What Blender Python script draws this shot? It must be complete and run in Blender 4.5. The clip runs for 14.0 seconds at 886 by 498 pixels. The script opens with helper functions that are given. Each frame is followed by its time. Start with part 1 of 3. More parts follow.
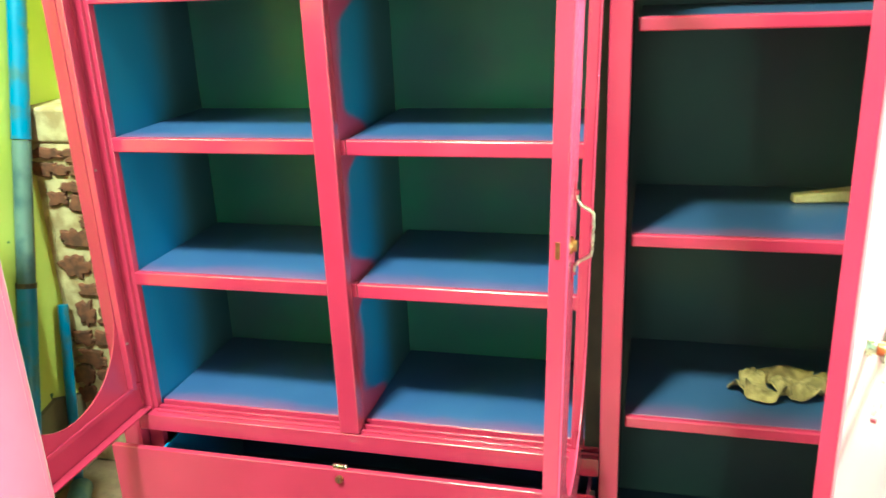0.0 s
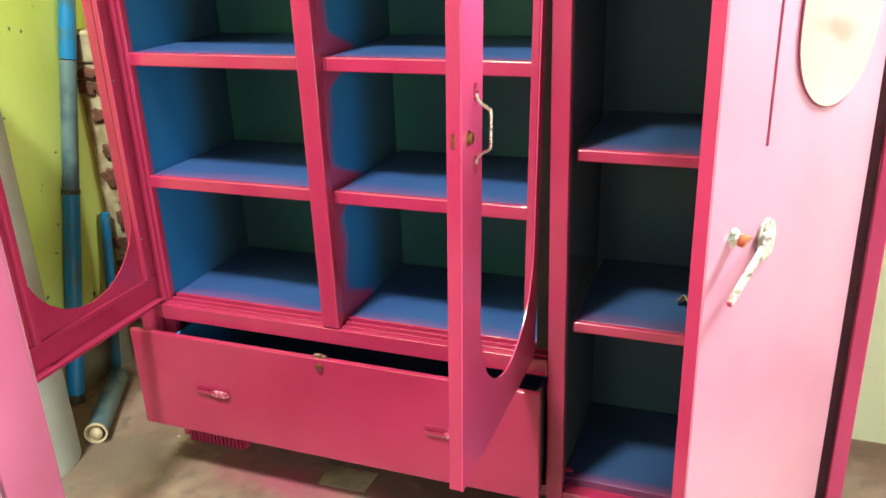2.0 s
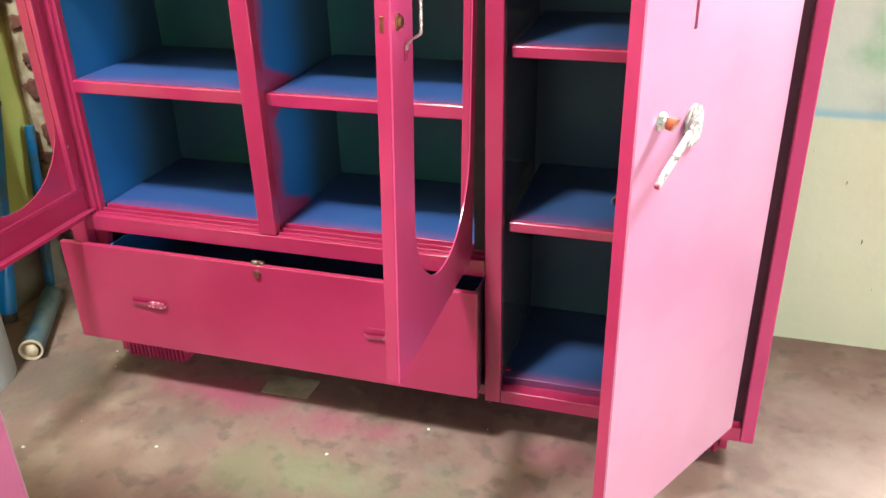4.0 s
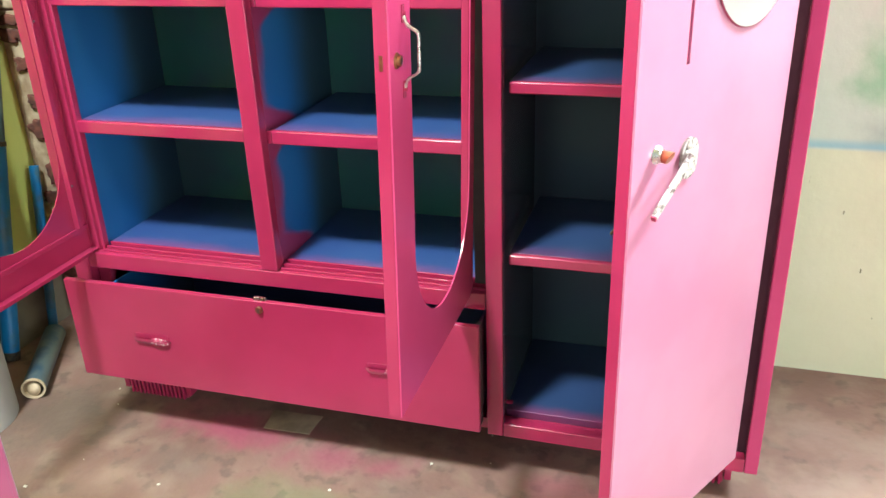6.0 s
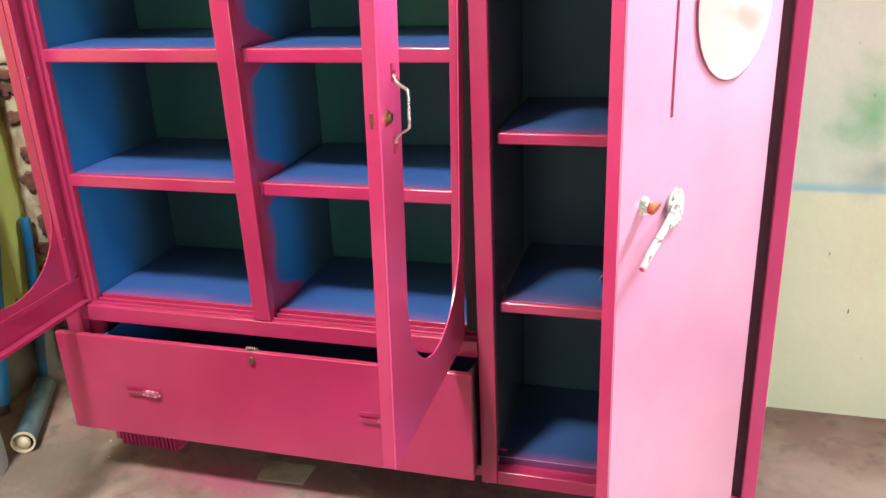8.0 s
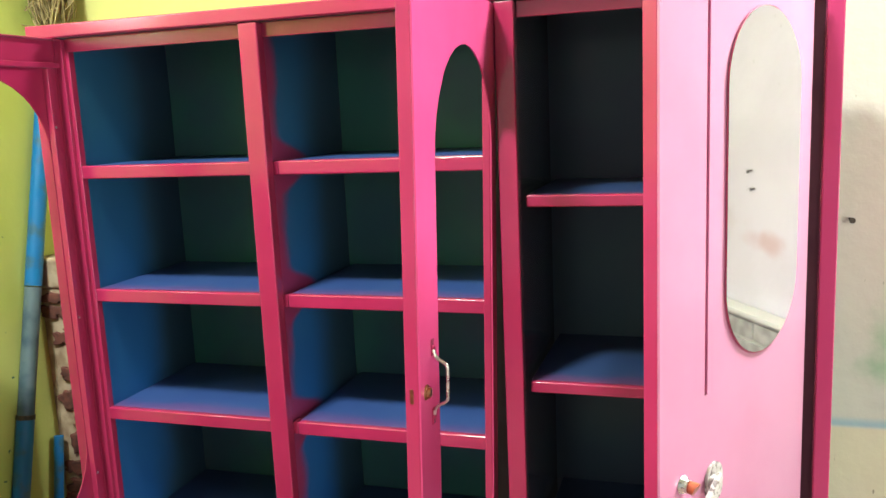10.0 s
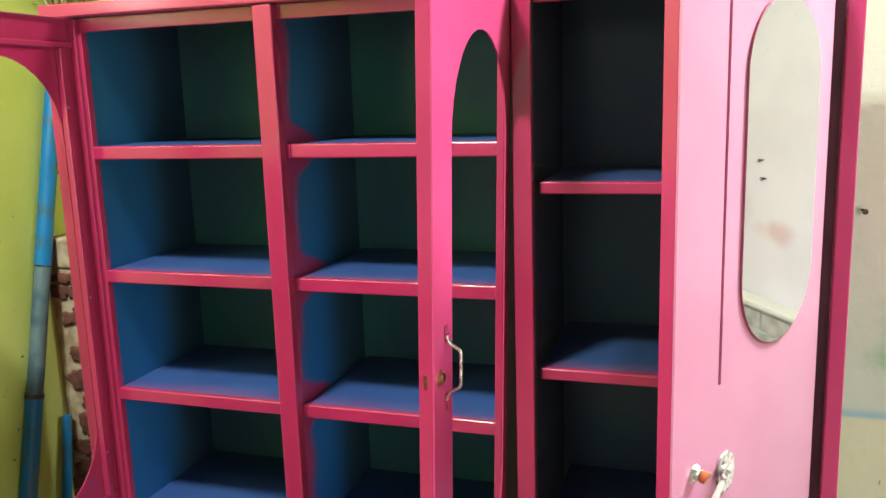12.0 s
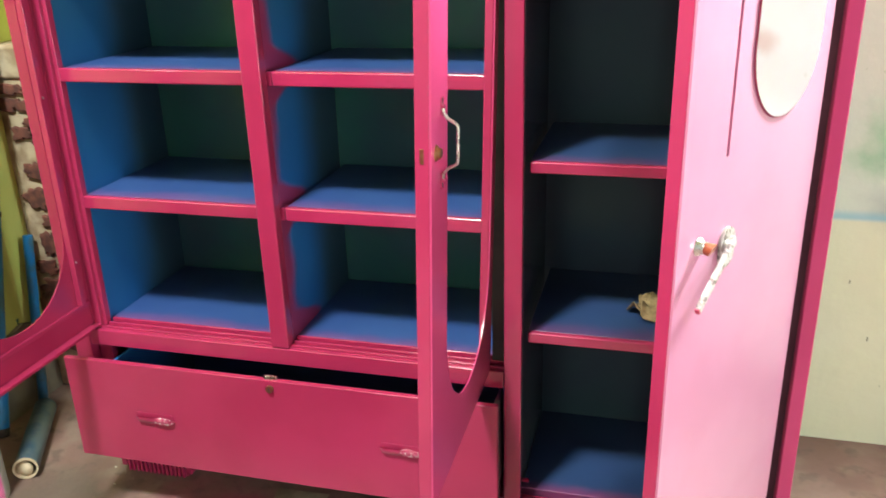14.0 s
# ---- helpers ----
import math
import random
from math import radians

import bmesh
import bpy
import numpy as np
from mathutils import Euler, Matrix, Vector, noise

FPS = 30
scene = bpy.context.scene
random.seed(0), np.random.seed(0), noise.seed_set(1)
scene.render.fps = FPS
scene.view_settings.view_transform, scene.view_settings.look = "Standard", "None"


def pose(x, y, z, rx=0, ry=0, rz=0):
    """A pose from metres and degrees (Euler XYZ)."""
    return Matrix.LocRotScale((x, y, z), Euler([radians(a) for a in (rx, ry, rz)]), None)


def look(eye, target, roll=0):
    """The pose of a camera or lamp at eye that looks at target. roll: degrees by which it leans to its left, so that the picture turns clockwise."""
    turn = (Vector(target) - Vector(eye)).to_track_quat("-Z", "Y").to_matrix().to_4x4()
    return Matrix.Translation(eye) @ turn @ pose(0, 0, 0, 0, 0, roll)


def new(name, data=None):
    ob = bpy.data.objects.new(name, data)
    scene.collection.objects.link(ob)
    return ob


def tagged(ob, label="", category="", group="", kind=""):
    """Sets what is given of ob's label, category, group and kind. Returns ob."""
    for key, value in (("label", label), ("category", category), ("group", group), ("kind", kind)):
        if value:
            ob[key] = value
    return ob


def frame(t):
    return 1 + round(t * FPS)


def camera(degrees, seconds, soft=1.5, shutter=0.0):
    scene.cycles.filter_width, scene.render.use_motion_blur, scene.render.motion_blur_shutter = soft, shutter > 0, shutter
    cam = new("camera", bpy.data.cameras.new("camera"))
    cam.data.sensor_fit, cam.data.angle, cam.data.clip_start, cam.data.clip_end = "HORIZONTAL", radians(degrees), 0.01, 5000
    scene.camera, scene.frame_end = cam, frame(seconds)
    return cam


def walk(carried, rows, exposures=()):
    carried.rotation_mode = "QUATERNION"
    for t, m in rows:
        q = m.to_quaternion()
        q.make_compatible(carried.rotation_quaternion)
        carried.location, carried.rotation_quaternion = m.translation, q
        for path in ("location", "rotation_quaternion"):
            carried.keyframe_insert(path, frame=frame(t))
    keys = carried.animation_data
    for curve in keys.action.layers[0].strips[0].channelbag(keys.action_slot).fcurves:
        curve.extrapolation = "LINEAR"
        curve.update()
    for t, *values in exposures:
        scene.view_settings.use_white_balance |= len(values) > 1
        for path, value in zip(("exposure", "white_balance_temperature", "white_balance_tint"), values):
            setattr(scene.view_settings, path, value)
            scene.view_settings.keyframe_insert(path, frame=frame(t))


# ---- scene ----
cam = camera(56.6, 14.0, 1.5, 0.5)
PATH = [
    (0, (0.612, -1.576, 1.55), (0.126, 0.251, 0.898), -2.5),
    (0.5, (0.631, -1.63, 1.558), (0.227, 0.208, 0.882), -3.3),
    (1, (0.744, -1.669, 1.556), (0.18, 0.144, 0.929), -3.0),
    (1.5, (0.885, -1.677, 1.517), (0.209, 0.061, 0.795), -0.8),
    (2, (0.917, -1.684, 1.495), (0.245, 0.048, 0.754), -2.2),
    (2.5, (0.916, -1.693, 1.47), (0.315, 0.031, 0.652), -1.6),
    (3, (0.924, -1.698, 1.446), (0.385, 0.004, 0.546), -1.5),
    (3.2, (0.928, -1.694, 1.432), (0.401, -0.008, 0.495), -1.1),
    (5.3, (0.959, -1.715, 1.439), (0.42, 0.027, 0.619), -2.1),
    (5.5, (0.955, -1.716, 1.44), (0.416, 0.025, 0.617), -2.1),
    (6, (0.95, -1.712, 1.439), (0.407, 0.027, 0.614), -2.1),
    (6.5, (0.946, -1.708, 1.451), (0.407, 0.038, 0.638), -2.3),
    (7, (0.944, -1.707, 1.457), (0.407, 0.052, 0.673), -2.3),
    (7.5, (0.949, -1.714, 1.461), (0.412, 0.061, 0.712), -2.5),
    (8, (0.951, -1.718, 1.465), (0.423, 0.064, 0.727), -2.6),
    (8.5, (0.949, -1.723, 1.489), (0.418, 0.077, 0.798), -3.0),
    (9, (0.96, -1.73, 1.549), (0.379, 0.126, 1.079), -2.4),
    (9.2, (0.954, -1.725, 1.582), (0.366, 0.149, 1.202), -2.8),
    (11.3, (0.924, -1.713, 1.646), (0.309, 0.164, 1.33), -2.1),
    (11.5, (0.921, -1.723, 1.637), (0.313, 0.155, 1.31), -1.9),
    (12, (0.915, -1.719, 1.633), (0.308, 0.152, 1.267), -1.8),
    (12.5, (0.892, -1.714, 1.614), (0.31, 0.153, 1.194), -1.3),
    (13, (0.855, -1.711, 1.561), (0.282, 0.131, 1.035), -2.2),
    (13.5, (0.823, -1.704, 1.53), (0.279, 0.102, 0.864), -2.4),
    (14, (0.835, -1.693, 1.501), (0.35, 0.108, 0.777), -1.6),
]
walk(cam, [(t, look(eye, target, roll)) for t, eye, target, roll in PATH], [(0, 0.68, 7300, -60), (0.5, -0.03, 7200, -40), (1.5, -0.03, 6950, -28), (2.5, -0.03, 6400, -20), (4, -0.05, 6000, -13), (8.4, -0.05, 6000, -11), (9.2, -0.30, 6200, -9), (12.0, -0.62, 6400, -15), (13.0, -0.68, 6300, -11), (13.5, -0.22, 6200, -13), (14, -0.22, 6200, -13)])

# ---- light ----
world = bpy.data.worlds.new("sky")
scene.world = world
world.use_nodes = True
_nt = world.node_tree
_sky = _nt.nodes.new("ShaderNodeTexSky")
_sky.sky_type = 'NISHITA'
_sky.sun_disc = False
_sky.sun_elevation = radians(48)
_sky.sun_rotation = radians(115)
_nt.links.new(_sky.outputs[0], _nt.nodes["Background"].inputs[0])
_nt.nodes["Background"].inputs[1].default_value = 0.10


def area(name, eye, target, sx, sy, watts, colour, spread=180):
    d = bpy.data.lights.new(name, "AREA")
    d.shape, d.size, d.size_y, d.energy, d.color = "RECTANGLE", sx, sy, watts, colour
    d.spread = radians(spread)
    ob = new(name, d)
    ob.matrix_world = look(eye, target)
    return ob


# daylight in two high windows, side doorway and roof light, plus a front fill
area("high_window_light", (2.20, 0.76, 3.02), (0.95, -0.40, 1.30), 0.60, 0.50, 150, (1.0, 0.98, 1.0), 80)
area("doorway_light", (3.08, -2.35, 1.10), (1.9, -2.05, 1.0), 1.2, 1.9, 110, (1.0, 0.985, 1.0))
area("left_window_light", (-1.26, -1.10, 2.30), (-0.2, -0.9, 1.9), 0.5, 0.5, 25, (1.0, 0.99, 1.0))
area("front_fill_light", (0.1, -3.66, 1.5), (0.1, -2.66, 1.5), 2.4, 1.9, 10, (1.0, 0.985, 0.98))
area("roof_light", (-0.40, -1.85, 4.24), (-0.40, -1.85, 2.0), 0.45, 0.45, 420, (1.0, 0.985, 0.98))


# ---- materials ----
def material(name, rough=0.5, metal=0.0, spec=0.5):
    m = bpy.data.materials.new(name)
    m.use_nodes = True
    b = m.node_tree.nodes["Principled BSDF"]
    b.inputs["Roughness"].default_value = rough
    b.inputs["Metallic"].default_value = metal
    b.inputs["Specular IOR Level"].default_value = spec
    return m, m.node_tree, b


def nd(nt, kind, **inp):
    n = nt.nodes.new(kind)
    for k, v in inp.items():
        n.inputs[k.replace("_", " ")].default_value = v
    return n


def noise_fac(nt, scale, lo, hi, detail=4.0, source="Object"):
    tc = nt.nodes.new("ShaderNodeTexCoord")
    n = nd(nt, "ShaderNodeTexNoise", Scale=scale, Detail=detail)
    nt.links.new(tc.outputs[source], n.inputs["Vector"])
    r = nt.nodes.new("ShaderNodeMapRange")
    r.inputs["From Min"].default_value, r.inputs["From Max"].default_value = lo, hi
    r.interpolation_type = "SMOOTHSTEP"
    nt.links.new(n.outputs["Fac"], r.inputs["Value"])
    return r.outputs["Result"]


def mix(nt, fac, a, b):
    m = nt.nodes.new("ShaderNodeMix")
    m.data_type = "RGBA"
    if isinstance(fac, float):
        m.inputs[0].default_value = fac
    else:
        nt.links.new(fac, m.inputs[0])
    for sock, v in ((m.inputs[6], a), (m.inputs[7], b)):
        if isinstance(v, tuple):
            sock.default_value = (*v, 1)
        else:
            nt.links.new(v, sock)
    return m.outputs[2]


def math_node(nt, op, a, b=None):
    m = nt.nodes.new("ShaderNodeMath")
    m.operation = op
    for i, v in enumerate((a, b)):
        if v is None:
            continue
        if isinstance(v, (int, float)):
            m.inputs[i].default_value = v
        else:
            nt.links.new(v, m.inputs[i])
    return m.outputs[0]


def ramp(nt, value, lo, hi):
    r = nt.nodes.new("ShaderNodeMapRange")
    r.interpolation_type = "SMOOTHSTEP"
    r.inputs["From Min"].default_value, r.inputs["From Max"].default_value = lo, hi
    nt.links.new(value, r.inputs["Value"])
    return r.outputs["Result"]


def position(nt):
    g = nt.nodes.new("ShaderNodeNewGeometry")
    s = nt.nodes.new("ShaderNodeSeparateXYZ")
    nt.links.new(g.outputs["Position"], s.inputs[0])
    return s.outputs


def bump(nt, b, fac, strength, dist=0.002):
    n = nd(nt, "ShaderNodeBump", Strength=strength, Distance=dist)
    nt.links.new(fac, n.inputs["Height"])
    nt.links.new(n.outputs[0], b.inputs["Normal"])


def simple(name, c1, c2, scale=20.0, rough=0.5, metal=0.0, lo=0.35, hi=0.65, bumps=0.1, rough2=None):
    m, nt, b = material(name, rough, metal)
    f = noise_fac(nt, scale, lo, hi)
    nt.links.new(mix(nt, f, c1, c2), b.inputs["Base Color"])
    if bumps:
        bump(nt, b, noise_fac(nt, scale * 8, 0.2, 0.8), bumps, 0.001)
    if rough2 is not None:
        r = nt.nodes.new("ShaderNodeMapRange")
        r.inputs["To Min"].default_value, r.inputs["To Max"].default_value = rough, rough2
        nt.links.new(noise_fac(nt, scale * 2.3, 0.3, 0.7), r.inputs["Value"])
        nt.links.new(r.outputs[0], b.inputs["Roughness"])
    return m


def pink_enamel(name, glare_sheen, coat_rough, c1=(0.335, 0.017, 0.076), c2=(0.305, 0.014, 0.066)):
    """Sprayed raspberry enamel under a clear coat; sheen stands in for washed-out highlights."""
    m = simple(name, c1, c2, 5, 0.22, bumps=0.0)
    b = m.node_tree.nodes["Principled BSDF"]
    for key, value in (("Specular IOR Level", 0.2), ("Coat Weight", 1.0), ("Coat Roughness", coat_rough), ("Coat IOR", 1.5), ("Sheen Weight", glare_sheen),
                       ("Sheen Roughness", 0.42), ("Sheen Tint", (0.80, 0.82, 1.0, 1))):
        b.inputs[key].default_value = value
    n = nd(m.node_tree, "ShaderNodeBump", Strength=0.05, Distance=0.001)
    m.node_tree.links.new(noise_fac(m.node_tree, 90, 0.2, 0.8, 3), n.inputs["Height"])
    m.node_tree.links.new(n.outputs[0], b.inputs["Coat Normal"])
    return m


PINK = pink_enamel("raspberry_pink_enamel", 0.11, 0.15)
PINK_DOOR_LIT = pink_enamel("pink_door_enamel_lit", 0.14, 0.24, (0.44, 0.150, 0.260), (0.42, 0.136, 0.240))
PINK_SIDE_LIT = pink_enamel("pink_enamel_side_lit", 0.02, 0.20, (0.46, 0.045, 0.148), (0.43, 0.038, 0.132))
PINK_SIDE_LIT.node_tree.nodes["Principled BSDF"].inputs["Coat Weight"].default_value = 0.3
PINK_CORNER_LIT = pink_enamel("paler_pink_enamel_lit", 0.74, 0.20, (0.45, 0.105, 0.235), (0.41, 0.085, 0.205))
PINK_DARK = simple("groove_pink_enamel", (0.33, 0.015, 0.07), (0.28, 0.012, 0.06), 12, 0.45)
GAP_MAROON_SHADE = simple("maroon_gap_shade", (0.034, 0.009, 0.017), (0.044, 0.013, 0.022), 12, 0.8)
GAP_MAROON_SHADE.node_tree.nodes["Principled BSDF"].inputs["Specular IOR Level"].default_value = 0.15
GAP_AND_SCREW_BLACK = simple("gap_shade_and_screw_black", (0.030, 0.024, 0.026), (0.045, 0.036, 0.037), 12, 0.7)
LOCK_RED = simple("sprayed_lock", (0.22, 0.035, 0.035), (0.14, 0.05, 0.03), 90, 0.35, 0.4)
CHROME = simple("worn_chrome", (0.72, 0.70, 0.66), (0.60, 0.58, 0.54), 60, 0.22, 1.0, rough2=0.4)
BRASS = simple("lock_brass", (0.44, 0.21, 0.11), (0.30, 0.12, 0.07), 60, 0.35, 1.0)
FILM = simple("wrapping_film", (0.52, 0.46, 0.44), (0.16, 0.12, 0.12), 90, 0.22, 0.15, lo=0.50, hi=0.62, bumps=0.8)
PULL_FILM = simple("torn_film_on_pink", (0.62, 0.42, 0.46), (0.40, 0.06, 0.13), 150, 0.2, lo=0.34, hi=0.50, bumps=0.9)
BACK = simple("old_dark_green_enamel", (0.060, 0.122, 0.132), (0.055, 0.172, 0.126), 3, 0.16, bumps=0, rough2=0.26)
BACK_SLATE_SHADED = simple("slate_enamel_shaded", (0.047, 0.064, 0.083), (0.050, 0.080, 0.085), 3, 0.16, bumps=0, rough2=0.26)
GREY = simple("grey_vinyl_roll", (0.30, 0.285, 0.28), (0.36, 0.345, 0.33), 5, 0.6)
PLASTIC = simple("cream_cut_end", (0.50, 0.385, 0.27), (0.40, 0.29, 0.19), 40, 0.6)
BLUE_PIPE = simple("chipped_blue_paint", (0.012, 0.135, 0.35), (0.04, 0.11, 0.18), 11, 0.3, lo=0.48, hi=0.62, rough2=0.55)
GREY_PIPE = simple("grey_blue_dusty_paint", (0.035, 0.065, 0.105), (0.085, 0.105, 0.12), 14, 0.5, lo=0.4, hi=0.6)
CLOTH = simple("crumpled_tan_rag", (0.34, 0.225, 0.115), (0.15, 0.095, 0.045), 30, 0.9, bumps=0.6)
WOOD = simple("pale_wood_offcut", (0.55, 0.42, 0.26), (0.42, 0.30, 0.17), 30, 0.7, bumps=0.4)
STRAW = simple("dry_straw", (0.36, 0.27, 0.13), (0.22, 0.16, 0.07), 30, 0.85, bumps=0.3)
BRICK = simple("red_brown_brick", (0.150, 0.048, 0.034), (0.070, 0.024, 0.019), 32, 0.9, bumps=0.8)
PLASTER = simple("broken_cream_plaster", (0.46, 0.35, 0.245), (0.27, 0.18, 0.115), 18, 0.9, bumps=0.7)
CARD = simple("dusty_card", (0.30, 0.235, 0.165), (0.20, 0.145, 0.105), 14, 0.85)
CHIP = simple("pale_paint_chip", (0.62, 0.58, 0.50), (0.5, 0.45, 0.38), 60, 0.8)
NAIL = simple("rusty_nail", (0.10, 0.07, 0.05), (0.05, 0.04, 0.035), 80, 0.6, 0.6)
CEIL = simple("whitewashed_plaster", (0.74, 0.72, 0.66), (0.66, 0.64, 0.58), 4, 0.9)

BACK.node_tree.nodes["Principled BSDF"].inputs["Specular IOR Level"].default_value = 0.22
BACK_SLATE_SHADED.node_tree.nodes["Principled BSDF"].inputs["Specular IOR Level"].default_value = 0.10
# blue spray paint inside the cabinet, misted with pink where the frame was sprayed
BLUE, _nt, _b = material("blue_spray_enamel", 0.4)
_p = position(_nt)
_front = ramp(_nt, math_node(_nt, "ADD", _p[1], math_node(_nt, "MULTIPLY", noise_fac(_nt, 6, 0.2, 0.8), 0.035)), 0.105, 0.020)
_c = mix(_nt, noise_fac(_nt, 5, 0.35, 0.65), (0.029, 0.057, 0.190), (0.035, 0.068, 0.210))
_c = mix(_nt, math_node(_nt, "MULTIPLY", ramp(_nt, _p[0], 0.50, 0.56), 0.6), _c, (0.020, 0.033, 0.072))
_deep_shade = ramp(_nt, math_node(_nt, "ADD", _p[1], math_node(_nt, "MULTIPLY", noise_fac(_nt, 4, 0.2, 0.8), 0.06)), 0.20, 0.36)
_c = mix(_nt, math_node(_nt, "MULTIPLY", _deep_shade, 0.5), _c, (0.035, 0.050, 0.070))
_c = mix(_nt, math_node(_nt, "MULTIPLY", _front, math_node(_nt, "ADD", math_node(_nt, "MULTIPLY", ramp(_nt, _p[2], 0.60, 0.45), 0.55), 0.28)), _c, (0.30, 0.03, 0.11))
_nt.links.new(_c, _b.inputs["Base Color"])
bump(_nt, _b, noise_fac(_nt, 120, 0.2, 0.8), 0.08, 0.001)

# the same blue, with the shade further in painted into the colour
BLUE_DEEP_SHADE, _nt, _b = material("blue_enamel_with_deep_shade", 0.35)
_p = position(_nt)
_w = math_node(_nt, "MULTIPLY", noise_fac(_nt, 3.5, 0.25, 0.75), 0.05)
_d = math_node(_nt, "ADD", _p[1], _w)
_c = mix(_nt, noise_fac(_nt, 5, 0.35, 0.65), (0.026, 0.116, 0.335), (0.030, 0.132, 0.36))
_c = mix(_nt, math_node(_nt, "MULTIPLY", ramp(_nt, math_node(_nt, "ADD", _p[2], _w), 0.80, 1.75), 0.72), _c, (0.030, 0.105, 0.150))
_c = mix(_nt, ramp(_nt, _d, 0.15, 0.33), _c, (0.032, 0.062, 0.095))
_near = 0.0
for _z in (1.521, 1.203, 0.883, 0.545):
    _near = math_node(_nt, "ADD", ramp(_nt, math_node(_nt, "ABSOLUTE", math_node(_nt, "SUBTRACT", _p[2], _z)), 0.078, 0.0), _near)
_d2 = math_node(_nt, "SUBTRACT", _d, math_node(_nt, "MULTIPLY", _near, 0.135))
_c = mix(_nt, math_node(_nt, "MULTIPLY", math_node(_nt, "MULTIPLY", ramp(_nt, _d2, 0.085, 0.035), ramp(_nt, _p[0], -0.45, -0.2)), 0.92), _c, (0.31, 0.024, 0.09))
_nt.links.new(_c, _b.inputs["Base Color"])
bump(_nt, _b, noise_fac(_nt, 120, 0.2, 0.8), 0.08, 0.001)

MIRROR, _nt, _b = material("mirror", 0.03, 1.0)
_nt.links.new(mix(_nt, noise_fac(_nt, 7, 0.62, 0.8), (0.86, 0.85, 0.86), (0.80, 0.76, 0.77)), _b.inputs["Base Color"])

# cement floor with pink and green overspray and patches of other tone
FLOOR, _nt, _b = material("cement_floor", 0.62)
_c = mix(_nt, noise_fac(_nt, 2.2, 0.35, 0.65, 6), (0.152, 0.080, 0.068), (0.212, 0.118, 0.103))
_c = mix(_nt, noise_fac(_nt, 9, 0.45, 0.75, 6), _c, (0.225, 0.152, 0.124))
_c = mix(_nt, math_node(_nt, "MULTIPLY", noise_fac(_nt, 16, 0.52, 0.66, 7), 0.6), _c, (0.095, 0.060, 0.050))
_p = position(_nt)


def blob(nt, p, cx, cy, rx, ry, ax=0, ay=1):
    dx = math_node(nt, "DIVIDE", math_node(nt, "SUBTRACT", p[ax], cx), rx)
    dy = math_node(nt, "DIVIDE", math_node(nt, "SUBTRACT", p[ay], cy), ry)
    d = math_node(nt, "SQRT", math_node(nt, "ADD", math_node(nt, "MULTIPLY", dx, dx), math_node(nt, "MULTIPLY", dy, dy)))
    d = math_node(nt, "ADD", d, math_node(nt, "MULTIPLY", noise_fac(nt, 7, 0.25, 0.75), 0.6))
    return ramp(nt, d, 1.25, 0.35)


for _x, _y, _rx, _ry, _k, _col in ((-0.26, 0.0, 0.33, 0.14, 0.85, (0.27, 0.050, 0.095)), (0.10, -0.07, 0.34, 0.10, 0.7, (0.27, 0.060, 0.105)),
                                   (1.60, 0.10, 0.60, 0.55, 0.8, (0.30, 0.205, 0.178)), (-0.45, -0.35, 0.30, 0.16, 0.4, (0.30, 0.20, 0.155)),
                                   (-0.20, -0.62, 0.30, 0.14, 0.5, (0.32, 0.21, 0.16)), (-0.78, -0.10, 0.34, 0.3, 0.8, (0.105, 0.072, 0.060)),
                                   (-0.30, -0.20, 0.18, 0.10, 0.5, (0.16, 0.115, 0.10)), (0.35, -0.16, 0.22, 0.08, 0.5, (0.15, 0.10, 0.09)),
                                   (0.12, -0.29, 0.42, 0.16, 0.5, (0.14, 0.17, 0.08)), (0.5, -0.30, 0.3, 0.16, 0.45, (0.10, 0.13, 0.07)),
                                   (0.25, -0.6, 0.5, 0.12, 0.4, (0.30, 0.08, 0.12)), (0.75, -0.05, 0.2, 0.1, 0.4, (0.30, 0.06, 0.11)),
                                   (1.35, -0.6, 0.4, 0.3, 0.3, (0.34, 0.20, 0.20))):
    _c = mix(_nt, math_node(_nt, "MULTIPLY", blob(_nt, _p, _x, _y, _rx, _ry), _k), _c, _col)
_nt.links.new(_c, _b.inputs["Base Color"])
bump(_nt, _b, noise_fac(_nt, 45, 0.2, 0.8, 8), 0.35, 0.003)

# back wall: pale yellow limewash, with a green and blue sprayed field that ends at a masked line
WALL_BACK, _nt, _b = material("pale_yellow_limewash", 0.85)
_p = position(_nt)
_c = mix(_nt, noise_fac(_nt, 2.5, 0.3, 0.7, 6), (0.68, 0.65, 0.485), (0.73, 0.70, 0.54))
_c = mix(_nt, math_node(_nt, "MULTIPLY", ramp(_nt, _p[2], 0.708, 0.716), ramp(_nt, _p[0], 1.82, 1.66)), _c, mix(_nt, noise_fac(_nt, 3, 0.3, 0.7, 6), (0.66, 0.605, 0.555), (0.71, 0.65, 0.60)))
_c = mix(_nt, ramp(_nt, _p[0], 1.15, -0.3), _c, (0.62, 0.58, 0.20))
_c = mix(_nt, ramp(_nt, _p[0], 1.75, 2.10), _c, mix(_nt, noise_fac(_nt, 4, 0.3, 0.7, 6), (0.80, 0.745, 0.83), (0.74, 0.685, 0.76)))
_field = math_node(_nt, "MULTIPLY", ramp(_nt, _p[2], 0.708, 0.716), ramp(_nt, _p[2], 1.25, 0.75))
_field = math_node(_nt, "MULTIPLY", _field, math_node(_nt, "MULTIPLY", ramp(_nt, _p[0], 1.1, 1.3), ramp(_nt, _p[0], 1.80, 1.62)))
_c = mix(_nt, math_node(_nt, "MULTIPLY", _field, 0.32), _c, (0.50, 0.68, 0.58))
